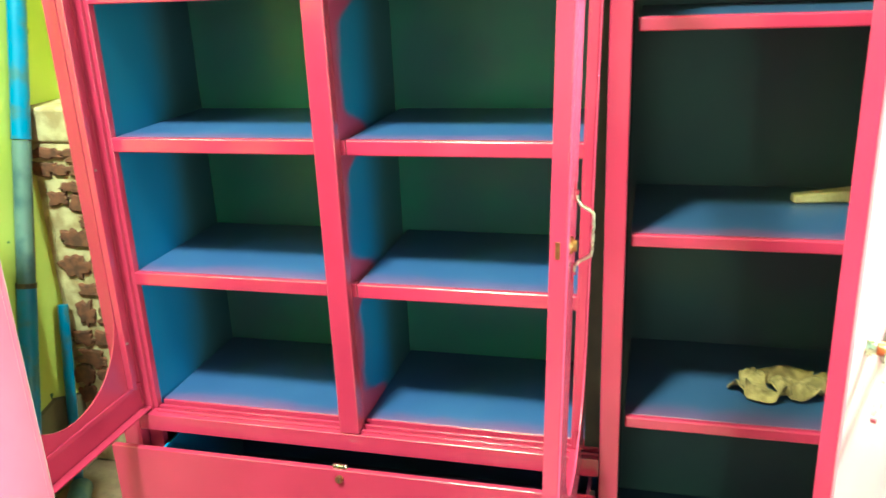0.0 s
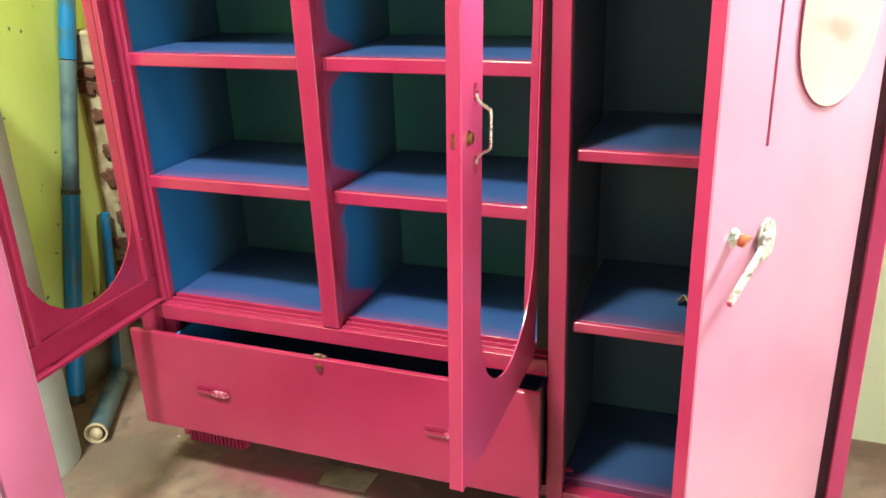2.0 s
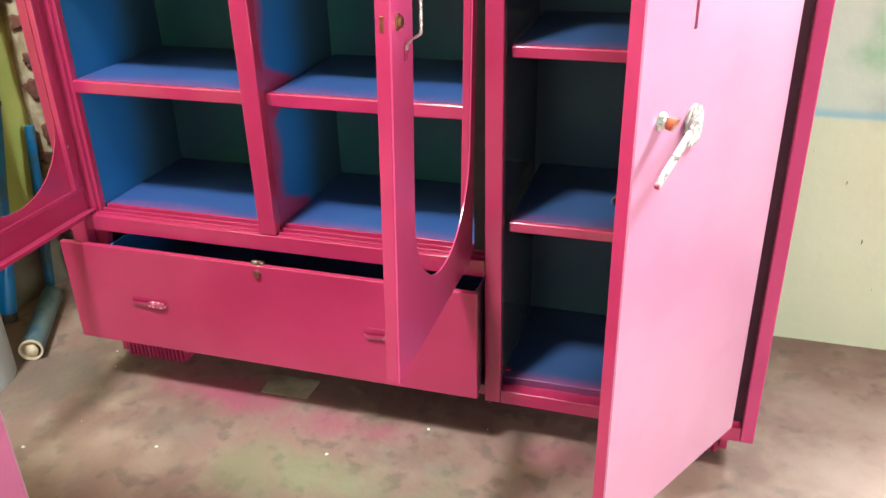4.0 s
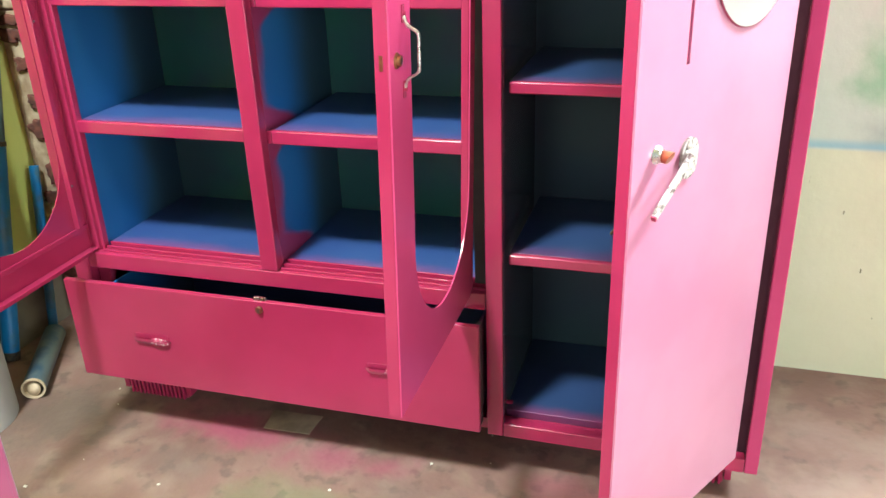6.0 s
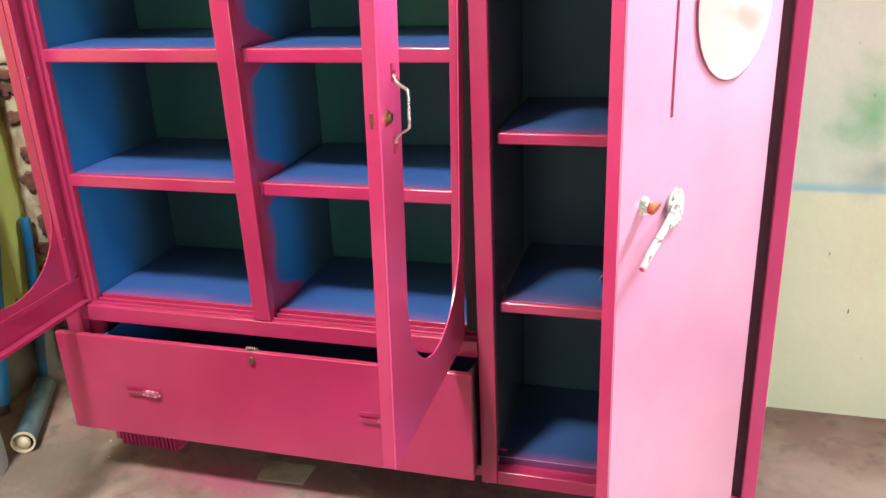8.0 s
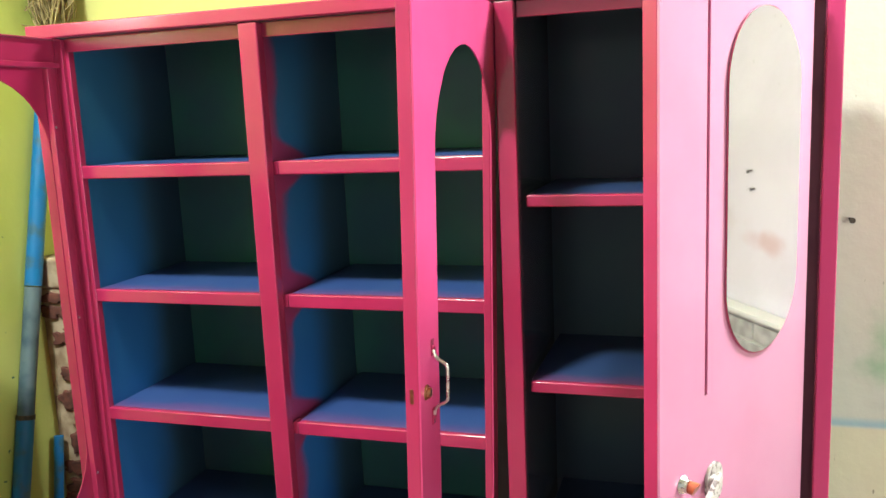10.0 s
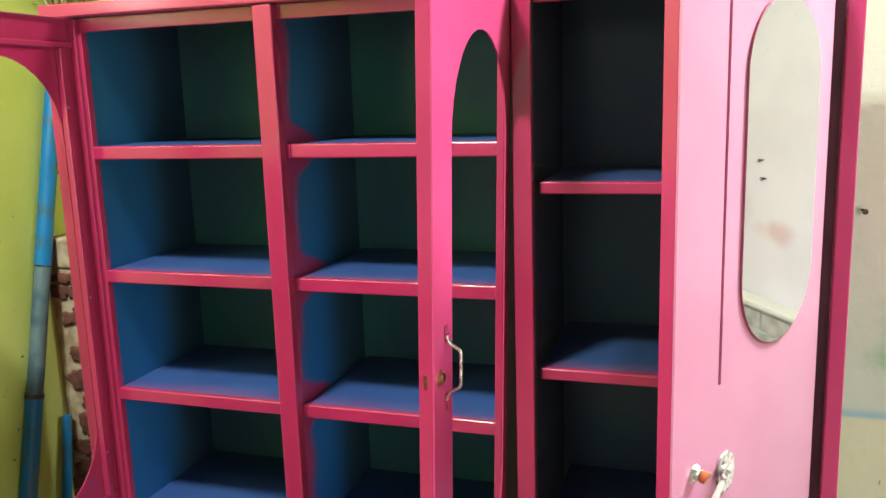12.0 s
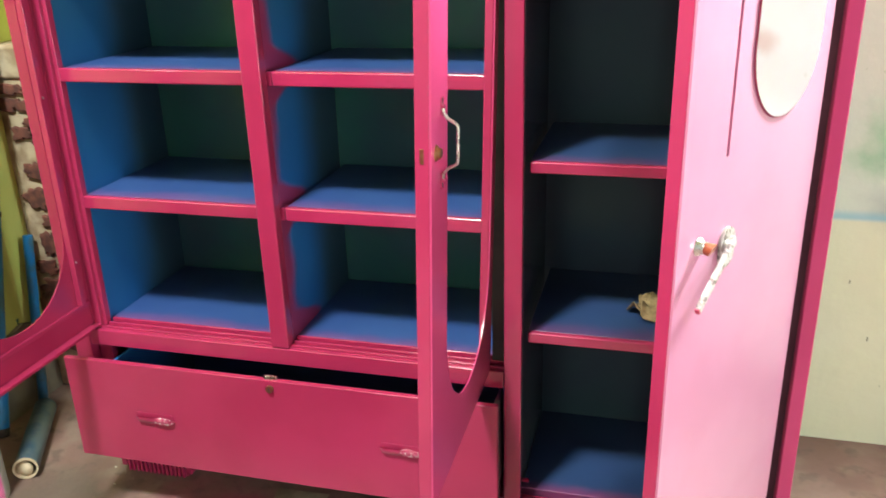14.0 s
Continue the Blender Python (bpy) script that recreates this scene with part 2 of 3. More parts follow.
_c = mix(_nt, math_node(_nt, "MULTIPLY", blob(_nt, _p, 1.46, 0.93, 0.13, 0.19, 0, 2), 0.9), _c, (0.13, 0.40, 0.18))
_c = mix(_nt, math_node(_nt, "MULTIPLY", blob(_nt, _p, 1.50, 0.78, 0.17, 0.10, 0, 2), 0.55), _c, (0.20, 0.26, 0.29))
_line = math_node(_nt, "MULTIPLY", ramp(_nt, _p[2], 0.712, 0.722), ramp(_nt, _p[2], 0.75, 0.725))
_line = math_node(_nt, "MULTIPLY", _line, ramp(_nt, _p[0], 1.15, 1.3))
_c = mix(_nt, math_node(_nt, "MULTIPLY", _line, 0.6), _c, (0.20, 0.45, 0.60))
_c = mix(_nt, math_node(_nt, "MULTIPLY", blob(_nt, _p, 2.35, 1.12, 0.16, 0.06, 0, 2), 0.6), _c, (0.62, 0.36, 0.36))
_sc = nd(_nt, "ShaderNodeCombineXYZ")
_nt.links.new(_p[0], _sc.inputs[0])
_nt.links.new(math_node(_nt, "MULTIPLY", _p[2], 0.42), _sc.inputs[2])
_sn = nd(_nt, "ShaderNodeTexNoise", Scale=52, Detail=1.5)
_nt.links.new(_sc.outputs[0], _sn.inputs["Vector"])
_spk = math_node(_nt, "MULTIPLY", ramp(_nt, _sn.outputs["Fac"], 0.735, 0.76), math_node(_nt, "ADD", math_node(_nt, "MULTIPLY", ramp(_nt, _p[2], 0.75, 0.3), 0.6), 0.4))
_c = mix(_nt, _spk, _c, (0.20, 0.19, 0.12))
_nt.links.new(_c, _b.inputs["Base Color"])
bump(_nt, _b, noise_fac(_nt, 30, 0.2, 0.8, 8), 0.25, 0.003)

WALL_LEFT, _nt, _b = material("lime_yellow_wall_paint", 0.75)
_c = mix(_nt, noise_fac(_nt, 3, 0.3, 0.7, 6), (0.47, 0.52, 0.125), (0.52, 0.545, 0.165))
_c = mix(_nt, noise_fac(_nt, 24, 0.71, 0.75, 2), _c, (0.05, 0.13, 0.08))
_nt.links.new(_c, _b.inputs["Base Color"])
bump(_nt, _b, noise_fac(_nt, 25, 0.2, 0.8, 8), 0.25, 0.003)

WALL_FRONT = simple("unseen_grey_plaster", (0.20, 0.185, 0.195), (0.29, 0.27, 0.275), 2.5, 0.9, bumps=0.3)
WALL_SIDE = simple("whitewashed_wall", (0.80, 0.78, 0.74), (0.75, 0.73, 0.68), 3, 0.85, bumps=0.3)


# ---- mesh helpers ----
def box(bm, x0, x1, y0, y1, z0, z1, bevel=0.0):
    r = bmesh.ops.create_cube(bm, size=1.0)
    vs = r["verts"]
    for v in vs:
        v.co = Vector((x0 + (v.co.x + 0.5) * (x1 - x0), y0 + (v.co.y + 0.5) * (y1 - y0), z0 + (v.co.z + 0.5) * (z1 - z0)))
    if bevel:
        es = {e for v in vs for e in v.link_edges}
        bmesh.ops.bevel(bm, geom=list(es), offset=bevel, segments=3, affect="EDGES", profile=0.5)
    return bm


def boxes(*rows, bevel=0.002):
    bm = bmesh.new()
    for r in rows:
        box(bm, *r, bevel=bevel)
    return bm


def sheet(us, ws, skip, v0, v1, axes="xzy"):
    """A connected solid sheet over the grid us x ws with cells left out, v0..v1 thick; axes name u, w and v."""
    bm = bmesh.new()
    ix = ["xyz".index(c) for c in axes]
    verts = {}

    def at(i, k, v):
        if (i, k, v) not in verts:
            co = [0, 0, 0]
            co[ix[0]], co[ix[1]], co[ix[2]] = us[i], ws[k], v
            verts[(i, k, v)] = bm.verts.new(co)
        return verts[(i, k, v)]
    cells = {(i, k) for i in range(len(us) - 1) for k in range(len(ws) - 1)} - set(skip)
    for i, k in cells:
        for v in (v0, v1):
            bm.faces.new((at(i, k, v), at(i + 1, k, v), at(i + 1, k + 1, v), at(i, k + 1, v)))
        for di, dk, a, b in ((-1, 0, (0, 0), (0, 1)), (1, 0, (1, 0), (1, 1)), (0, -1, (0, 0), (1, 0)), (0, 1, (0, 1), (1, 1))):
            if (i + di, k + dk) not in cells:
                p, q = (i + a[0], k + a[1]), (i + b[0], k + b[1])
                bm.faces.new((at(*p, v0), at(*q, v0), at(*q, v1), at(*p, v1)))
    return bm


def cyl(bm, p0, p1, r0, r1=None, seg=20, caps=True):
    p0, p1 = Vector(p0), Vector(p1)
    m = Matrix.Translation((p0 + p1) / 2) @ (p1 - p0).to_track_quat("Z", "Y").to_matrix().to_4x4()
    bmesh.ops.create_cone(bm, cap_ends=caps, segments=seg, radius1=r0, radius2=r0 if r1 is None else r1, depth=(p1 - p0).length, matrix=m)
    return bm


def tube(bm, pts, radius, seg=10, closed_ends=True):
    pts = [Vector(p) for p in pts]
    rings = []
    ref = None
    for i, p in enumerate(pts):
        d = (pts[min(i + 1, len(pts) - 1)] - pts[max(i - 1, 0)]).normalized()
        if ref is None:
            ref = d.orthogonal().normalized()
        ref = (ref - d * ref.dot(d)).normalized()
        s = d.cross(ref)
        r = radius[i] if isinstance(radius, (list, tuple)) else radius
        rings.append([bm.verts.new(p + r * (math.cos(a) * ref + math.sin(a) * s)) for a in (2 * math.pi * k / seg for k in range(seg))])
    for a, b in zip(rings, rings[1:]):
        for k in range(seg):
            bm.faces.new((a[k], a[(k + 1) % seg], b[(k + 1) % seg], b[k]))
    if closed_ends:
        bm.faces.new(rings[0][::-1])
        bm.faces.new(rings[-1])
    return bm


def bar(bm, x, pts, wide, thick):
    """A flat bar bent through (y, z) points, wide along x."""
    rings = []
    for k, (y, z) in enumerate(pts):
        (ya, za), (yb, zb) = pts[max(k - 1, 0)], pts[min(k + 1, len(pts) - 1)]
        n = Vector((0, zb - za, ya - yb)).normalized() * thick / 2
        c = Vector((x, y, z))
        rings.append([bm.verts.new(c + n * s + Vector((u * wide / 2, 0, 0))) for s, u in ((1, -0.7), (1, 0.7), (0.4, 1), (-0.4, 1), (-1, 0.7), (-1, -0.7), (-0.4, -1), (0.4, -1))])
    for a, b in zip(rings, rings[1:]):
        for k in range(8):
            bm.faces.new((a[k], a[(k + 1) % 8], b[(k + 1) % 8], b[k]))
    bm.faces.new(rings[0][::-1])
    bm.faces.new(rings[-1])
    bmesh.ops.recalc_face_normals(bm, faces=bm.faces)


def finish(name, bm, mat, smooth=False):
    bmesh.ops.recalc_face_normals(bm, faces=bm.faces[:])
    me = bpy.data.meshes.new(name)
    bm.to_mesh(me)
    bm.free()
    me.materials.append(mat)
    if smooth:
        me.shade_smooth()
        me.set_sharp_from_angle(angle=radians(35))
    return me


def part(name, bm, mat, parent, label="", at=None, smooth=True):
    ob = new(name, finish(name, bm, mat, smooth))
    ob.parent = parent
    if smooth:
        crisp(ob)
    if at is not None:
        ob.matrix_basis = at
    if label:
        tagged(ob, label)
    return ob


def crisp(ob):
    """Keep flat faces flat so that only the rounded edges turn the light."""
    w = ob.modifiers.new("even_normals", "WEIGHTED_NORMAL")
    w.keep_sharp = True
    w.weight = 80


def thing(name, label, category, group="", at=(0, 0, 0)):
    ob = new(name)
    ob.location = at
    ob.empty_display_size = 0.1
    return tagged(ob, label, category, group)


def single(name, bm, mat, label, category, kind="", group="", at=None, smooth=True):
    ob = new(name, finish(name, bm, mat, smooth))
    if at is not None:
        ob.matrix_basis = at
    return tagged(ob, label, category, group, kind)


def stadium(cx, z0, z1, r, n=14):
    """The outline of an upright slot with round ends, as (x, z, outward angle centre z)."""
    pts = []
    for k in range(n + 1):
        a = math.pi * k / n
        pts.append((cx + r * math.cos(a), z1 - r + r * math.sin(a)))
    for k in range(n + 1):
        a = math.pi + math.pi * k / n
        pts.append((cx + r * math.cos(a), z0 + r + r * math.sin(a)))
    return pts


def ring_plate(bm, w, z0, z1, hole, cx, hz0, hz1, y0, y1):
    """A sheet 0..w by z0..z1 with a slot through it, between y0 and y1."""
    def outer(p):
        cz = min(max(p[1], hz0), hz1)
        dx, dz = p[0] - cx, p[1] - cz
        cands = []
        if dx > 1e-6:
            cands.append((w - cx) / dx)
        if dx < -1e-6:
            cands.append(-cx / dx)
        if dz > 1e-6:
            cands.append((z1 - cz) / dz)
        if dz < -1e-6:
            cands.append((z0 - cz) / dz)
        t = min(cands)
        return (cx + dx * t, cz + dz * t)
    pts = list(hole)
    for px, pz, cz in ((0, z1, hz1), (w, z1, hz1), (0, z0, hz0), (w, z0, hz0)):
        a = math.atan2(pz - cz, px - cx)
        r = abs(pts[0][0] - cx)
        q = (cx + r * math.cos(a), cz + r * math.sin(a))
        i = min(range(len(pts)), key=lambda j: (pts[j][0] - q[0]) ** 2 + (pts[j][1] - q[1]) ** 2)
        pts[i] = q
    n = len(pts)
    rings = []
    for y in (y0, y1):
        inn = [bm.verts.new((p[0], y, p[1])) for p in pts]
        out = [bm.verts.new((o[0], y, o[1])) for o in map(outer, pts)]
        rings.append((inn, out))
        for k in range(n):
            j = (k + 1) % n
            bm.faces.new((inn[k], inn[j], out[j], out[k]))
    for a, b in ((rings[0][0], rings[1][0]), (rings[0][1], rings[1][1])):
        for k in range(n):
            j = (k + 1) % n
            bm.faces.new((a[k], a[j], b[j], b[k]))
    return bm


# ---- the room ----
BACK_Y, RIGHT_X, HIGH = 0.690, 3.0, 4.2
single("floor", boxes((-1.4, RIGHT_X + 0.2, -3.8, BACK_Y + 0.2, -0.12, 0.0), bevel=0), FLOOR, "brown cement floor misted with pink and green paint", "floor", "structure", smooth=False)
single("wall_back", sheet((-1.4, 1.90, 2.50, RIGHT_X + 0.2), (0, 2.77, 3.27, HIGH), {(1, 1)}, BACK_Y, BACK_Y + 0.2, "xzy"), WALL_BACK, "pale yellow limewashed wall with a green sprayed patch and a high window", "wall", "structure", smooth=False)
single("wall_left", sheet((-3.6, -1.36, -0.84, BACK_Y), (0, 2.04, 2.56, HIGH), {(1, 1)}, -1.4, -1.20, "yzx"), WALL_LEFT, "lime yellow painted plaster wall with dark flecks and a small high window", "wall", "structure", smooth=False)
single("wall_right", sheet((-3.6, -3.00, -1.70, BACK_Y), (0, 2.10, HIGH), {(1, 0)}, RIGHT_X, RIGHT_X + 0.2, "yzx"), WALL_SIDE,
       "whitewashed wall with an open doorway", "wall", "structure", smooth=False)
single("wall_front", sheet((-1.4, -1.05, 2.80, RIGHT_X + 0.2), (-0.12, 0.0, 2.90, HIGH), {(1, 1)}, -3.8, -3.6, "xzy"), WALL_FRONT,
       "unseen grey front wall, wide open to cut bounced light", "wall", "structure", smooth=False)
single("ceiling", sheet((-1.4, -0.64, -0.16, RIGHT_X + 0.2), (-3.8, -2.09, -1.61, BACK_Y + 0.2), {(1, 1)}, HIGH, HIGH + 0.15, "xyz"), CEIL, "plain whitewashed ceiling", "ceiling", "structure", smooth=False)
single("ground", boxes((-60, 60, -60, 60, -0.4, -0.14), bevel=0), FLOOR, "bare earth outside the workshop", "ground", "structure", smooth=False)

FOOT_STRIP = simple("dark_foot_strip", (0.095, 0.078, 0.062), (0.15, 0.125, 0.085), 7, 0.85, bumps=0.5)
bm = bmesh.new()
rng = random.Random(21)
NB = 60
top = [(-1.2005, -3.59 + 4.08 * k / NB, 0.275 + 0.018 * math.sin(k * 0.9) + rng.uniform(-0.012, 0.012)) for k in range(NB + 1)]
rows4 = []
for px, py, pz in top:
    rows4.append([bm.verts.new((-1.199, py, 0.0)), bm.verts.new((-1.189, py, 0.0)), bm.verts.new((-1.190, py, pz - 0.006)), bm.verts.new((-1.199, py, pz))])
for a, b in zip(rows4, rows4[1:]):
    for k in range(4):
        bm.faces.new((a[k], a[(k + 1) % 4], b[(k + 1) % 4], b[k]))
bm.faces.new(rows4[0])
bm.faces.new(rows4[-1])
single("wall_foot_strip", bm, FOOT_STRIP, "rough dark strip along the foot of the lime wall", "skirting", "structure", smooth=False)

# ---- the cabinet ----
cab = thing("steel_cabinet", "raspberry pink steel cabinet with blue inside, doors open, on cement floor", "cabinet")
XL, XR, TOP, BOT, DEEP = -0.650, 1.180, 1.880, 0.127, 0.42
YF = -0.03
part("side_panel", boxes((XL, XL + 0.02, -0.005, DEEP, BOT, TOP - 0.005)), PINK, cab)
part("side_panel", boxes((XR - 0.02, XR, -0.005, DEEP, BOT, TOP - 0.005)), PINK, cab)
part("back_panel", boxes((XL + 0.02, 0.546, DEEP - 0.015, DEEP, BOT, TOP - 0.006)), BACK, cab, "dark green glossy back sheet")
part("back_panel", boxes((0.547, XR - 0.02, DEEP - 0.015, DEEP, BOT, TOP - 0.006)), BACK_SLATE_SHADED, cab, "slate glossy back sheet darkened as shade")
part("top_panel", boxes((XL + 0.02, XR - 0.02, 0.002, DEEP - 0.016, TOP - 0.02, TOP - 0.001)), PINK, cab)
part("bottom_panel", boxes((XL + 0.02, XR - 0.02, 0.002, DEEP - 0.016, BOT, BOT + 0.02)), PINK, cab)
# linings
part("post_inner_strip", boxes((0.4915, 0.5255, 0.004, 0.03, 0.534, 1.813)), GAP_AND_SCREW_BLACK, cab, "dark strip coloured as the shade in the gap")
part("post_inner_strip", boxes((1.0915, 1.158, 0.004, 0.03, BOT + 0.021, TOP - 0.022)), GAP_MAROON_SHADE, cab, "dark strip coloured as the shade in the gap")
part("side_lining", boxes((XL + 0.021, -0.565, 0.022, DEEP - 0.017, 0.50, TOP - 0.022)), BLUE_DEEP_SHADE, cab, "blue sprayed inner side")
part("partition", boxes((-0.066, -0.022, 0.004, DEEP - 0.017, 0.51, TOP - 0.022)), BLUE_DEEP_SHADE, cab, "blue sprayed partition")
part("partition", boxes((0.533, 0.546, 0.004, DEEP - 0.017, BOT + 0.021, TOP - 0.022)), BLUE_DEEP_SHADE, cab, "blue sprayed partition")
part("partition", boxes((0.547, 0.560, 0.004, DEEP - 0.017, BOT + 0.021, TOP - 0.022)), BACK_SLATE_SHADED, cab, "slate inner side darkened as shade")
part("side_lining", boxes((1.0915, 1.1375, 0.0305, DEEP - 0.017, BOT + 0.021, TOP - 0.022)), BACK_SLATE_SHADED, cab, "slate inner side darkened as shade")
part("side_lining", boxes((1.140, XR - 0.021, 0.031, DEEP - 0.017, BOT + 0.021, TOP - 0.022)), BACK_SLATE_SHADED, cab, "slate inner side darkened as shade")
# front frame
part("left_post", boxes((XL, -0.600, YF, -0.001, BOT, 1.846)), PINK, cab)
part("mullion", boxes((-0.066, -0.018, YF, 0.003, 0.534, 1.846), bevel=0.004), PINK, cab)
part("middle_post", boxes((0.526, 0.567, YF, -0.001, BOT, 1.846), bevel=0.003), PINK, cab)
part("right_post", boxes((1.150, XR, YF, -0.001, BOT, 1.846), bevel=0.003), PINK_SIDE_LIT, cab)
part("top_rail", boxes((XL - 0.004, XR + 0.004, YF - 0.004, -0.001, 1.848, TOP), bevel=0.004), PINK, cab)
part("post_inner_strip", boxes((-0.5995, -0.561, 0.0, 0.02, BOT, 1.846)), PINK, cab)
part("top_strip", boxes((-0.559, -0.071, -0.006, 0.010, 1.814, 1.847)), PINK, cab)
part("top_strip", boxes((-0.019, 0.525, -0.006, 0.010, 1.814, 1.847)), PINK, cab)
part("top_strip", boxes((0.568, 1.149, -0.006, 0.010, 1.814, 1.847)), PINK, cab)
part("bottom_rail", boxes((0.568, 1.149, YF, 0.0, BOT, 0.166), bevel=0.003), PINK, cab)
part("bottom_rail", boxes((-0.559, 0.525, -0.006, 0.02, BOT, 0.160), bevel=0.003), PINK, cab)
# sliding track sill over the drawer
part("sill", boxes((-0.5985, 0.525, YF, 0.032, 0.488, 0.533), bevel=0.003), PINK, cab)
for yy, zz in ((-0.013, 0.539), (0.004, 0.543), (0.022, 0.548)):
    part("track_ridge", boxes((-0.556, -0.072, yy - 0.003, yy + 0.003, 0.5325, zz), bevel=0.0015), PINK, cab)
    part("track_ridge", boxes((-0.018, 0.523, yy - 0.003, yy + 0.003, 0.5325, zz), bevel=0.0015), PINK, cab)


def shelf(x0, x1, z, front=True, drop=0.013):
    """A steel shelf whose top lies at z + 0.012, with a pink front lip."""
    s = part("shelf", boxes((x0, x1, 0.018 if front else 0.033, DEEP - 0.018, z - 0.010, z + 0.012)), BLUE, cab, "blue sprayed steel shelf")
    if front:
        part("lip", boxes((x0 + 0.001, x1 - 0.001, 0.0, 0.0175, z - drop, z + 0.0135), bevel=0.0045), PINK, s, "pink enamelled lip")
    return s


for _z in (1.521, 1.203, 0.883):
    shelf(-0.564, -0.067, _z, drop=0.020)
    shelf(-0.008, 0.490, _z, drop=0.020)
    part("shelf_bracket", boxes((-0.0215, -0.009, 0.004, 0.03, _z - 0.020, _z + 0.012)), PINK, cab)
shelf(-0.564, -0.067, 0.531, False)
shelf(-0.021, 0.490, 0.531, False)
for _z in (1.434, 1.021, 0.613):
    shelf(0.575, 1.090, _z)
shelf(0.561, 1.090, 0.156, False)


part("shelf_bracket", boxes((0.561, 0.579, 0.030, 0.042, 0.186, 0.192)), PINK, cab)


# feet: ribbed pressed-steel feet
def foot(x, y):
    f = part("foot", boxes((x - 0.070, x + 0.128, y, y + 0.07, 0.004, BOT - 0.001)), PINK_DARK, cab, "ribbed pink pressed-steel foot")
    part("flange", boxes((x + 0.1285, x + 0.146, y - 0.010, y + 0.02, 0.020, BOT - 0.001)), PINK, f)
    part("flange", boxes((x - 0.088, x - 0.0705, y - 0.010, y + 0.02, 0.020, BOT - 0.001)), PINK, f)
    for k in range(14):
        xx = x - 0.066 + k * 0.0139
        part("rib", boxes((xx, xx + 0.0072, y - 0.013, y - 0.0005, 0.006, BOT - 0.002), bevel=0.0015), PINK, f)


for _x in (-0.572, 0.988):
    for _y in (0.08, 0.33):
        foot(_x, _y)

# ---- the drawer ----
dr = part("drawer", boxes((-0.646, 0.522, -0.088, -0.072, 0.172, 0.474), bevel=0.003), PINK, cab)
part("drawer_side", boxes((-0.548, -0.540, -0.071, 0.34, 0.19, 0.44)), BLUE_DEEP_SHADE, dr, "blue sprayed drawer side")
part("drawer_side", boxes((0.500, 0.508, -0.071, 0.34, 0.19, 0.44)), BLUE, dr, "blue sprayed drawer side")
part("drawer_back", boxes((-0.539, 0.499, 0.332, 0.34, 0.19, 0.44)), BLUE, dr)
part("drawer_bottom", boxes((-0.539, 0.499, -0.071, 0.331, 0.19, 0.198)), BLUE, dr)
part("drawer_gap_strip", boxes((0.509, 0.520, -0.0715, -0.045, 0.18, 0.466), bevel=0.001), GAP_AND_SCREW_BLACK, dr, "black strip for the shaded gap at the drawer's end")


def pull(x, z):
    """A pressed finger pull: a hollow half shell with a wrapping of film at one end."""
    bm = bmesh.new()
    n, m, half, r = 24, 8, 0.058, 0.0150
    rows = []
    for i in range(n + 1):
        s = -1 + 2 * i / n
        k = min(1.0, (1.02 - abs(s)) * 5)
        rows.append([bm.verts.new((x + s * half, -0.0885 - 0.010 * k * math.sin(math.pi * (0.42 + 0.58 * j / m)), z + r * k * math.cos(math.pi * (0.42 + 0.58 * j / m)))) for j in range(m + 1)])
    for a, b in zip(rows, rows[1:]):
        for j in range(m):
            bm.faces.new((a[j], a[j + 1], b[j + 1], b[j]))
    h = part("pull", bm, PINK, dr)
    part("slot", boxes((x - 0.052, x + 0.052, -0.0893, -0.0883, z + 0.001, z + 0.0150), bevel=0.0004), PINK_DARK, h, "flat finger slot coloured as its shade")
    bm = bmesh.new()
    rng = random.Random(int(x * 1000))
    bmesh.ops.create_icosphere(bm, subdivisions=3, radius=1)
    for v in bm.verts:
        k = 1 + 0.35 * (rng.random() - 0.5)
        v.co = Vector((x + 0.024 + v.co.x * 0.030 * k, -0.0945 + v.co.y * 0.0055 * k, z - 0.003 + v.co.z * 0.0095 * k))
    part("film", bm, PULL_FILM, h, "torn clear wrapping film", smooth=False)


pull(-0.394, 0.319)
pull(0.285, 0.322)
bm = bmesh.new()
cyl(bm, (-0.051, -0.0885, 0.452), (-0.051, -0.0955, 0.452), 0.010, 0.009)
lk = part("lock", bm, LOCK_RED, dr, "small lock sprayed over with pink")
bm = boxes((-0.0525, -0.0495, -0.0965, -0.0957, 0.447, 0.457), bevel=0)
part("keyhole", bm, GAP_AND_SCREW_BLACK, lk)
part("latch", boxes((-0.068, -0.034, -0.084, -0.076, 0.4745, 0.4835), bevel=0.001), CHROME, dr, "bare metal latch tongue")


# ---- doors ----
def leaf_matrix(hx, hy, hz, ux, uy, lean=0.0):
    u = Vector((ux, uy, 0)).normalized()
    z = Vector((lean, 0, 1)).normalized()
    y = z.cross(u).normalized()
    u = y.cross(z).normalized()
    m = Matrix((u, y, z)).transposed().to_4x4()
    m.translation = (hx, hy, hz)
    return m


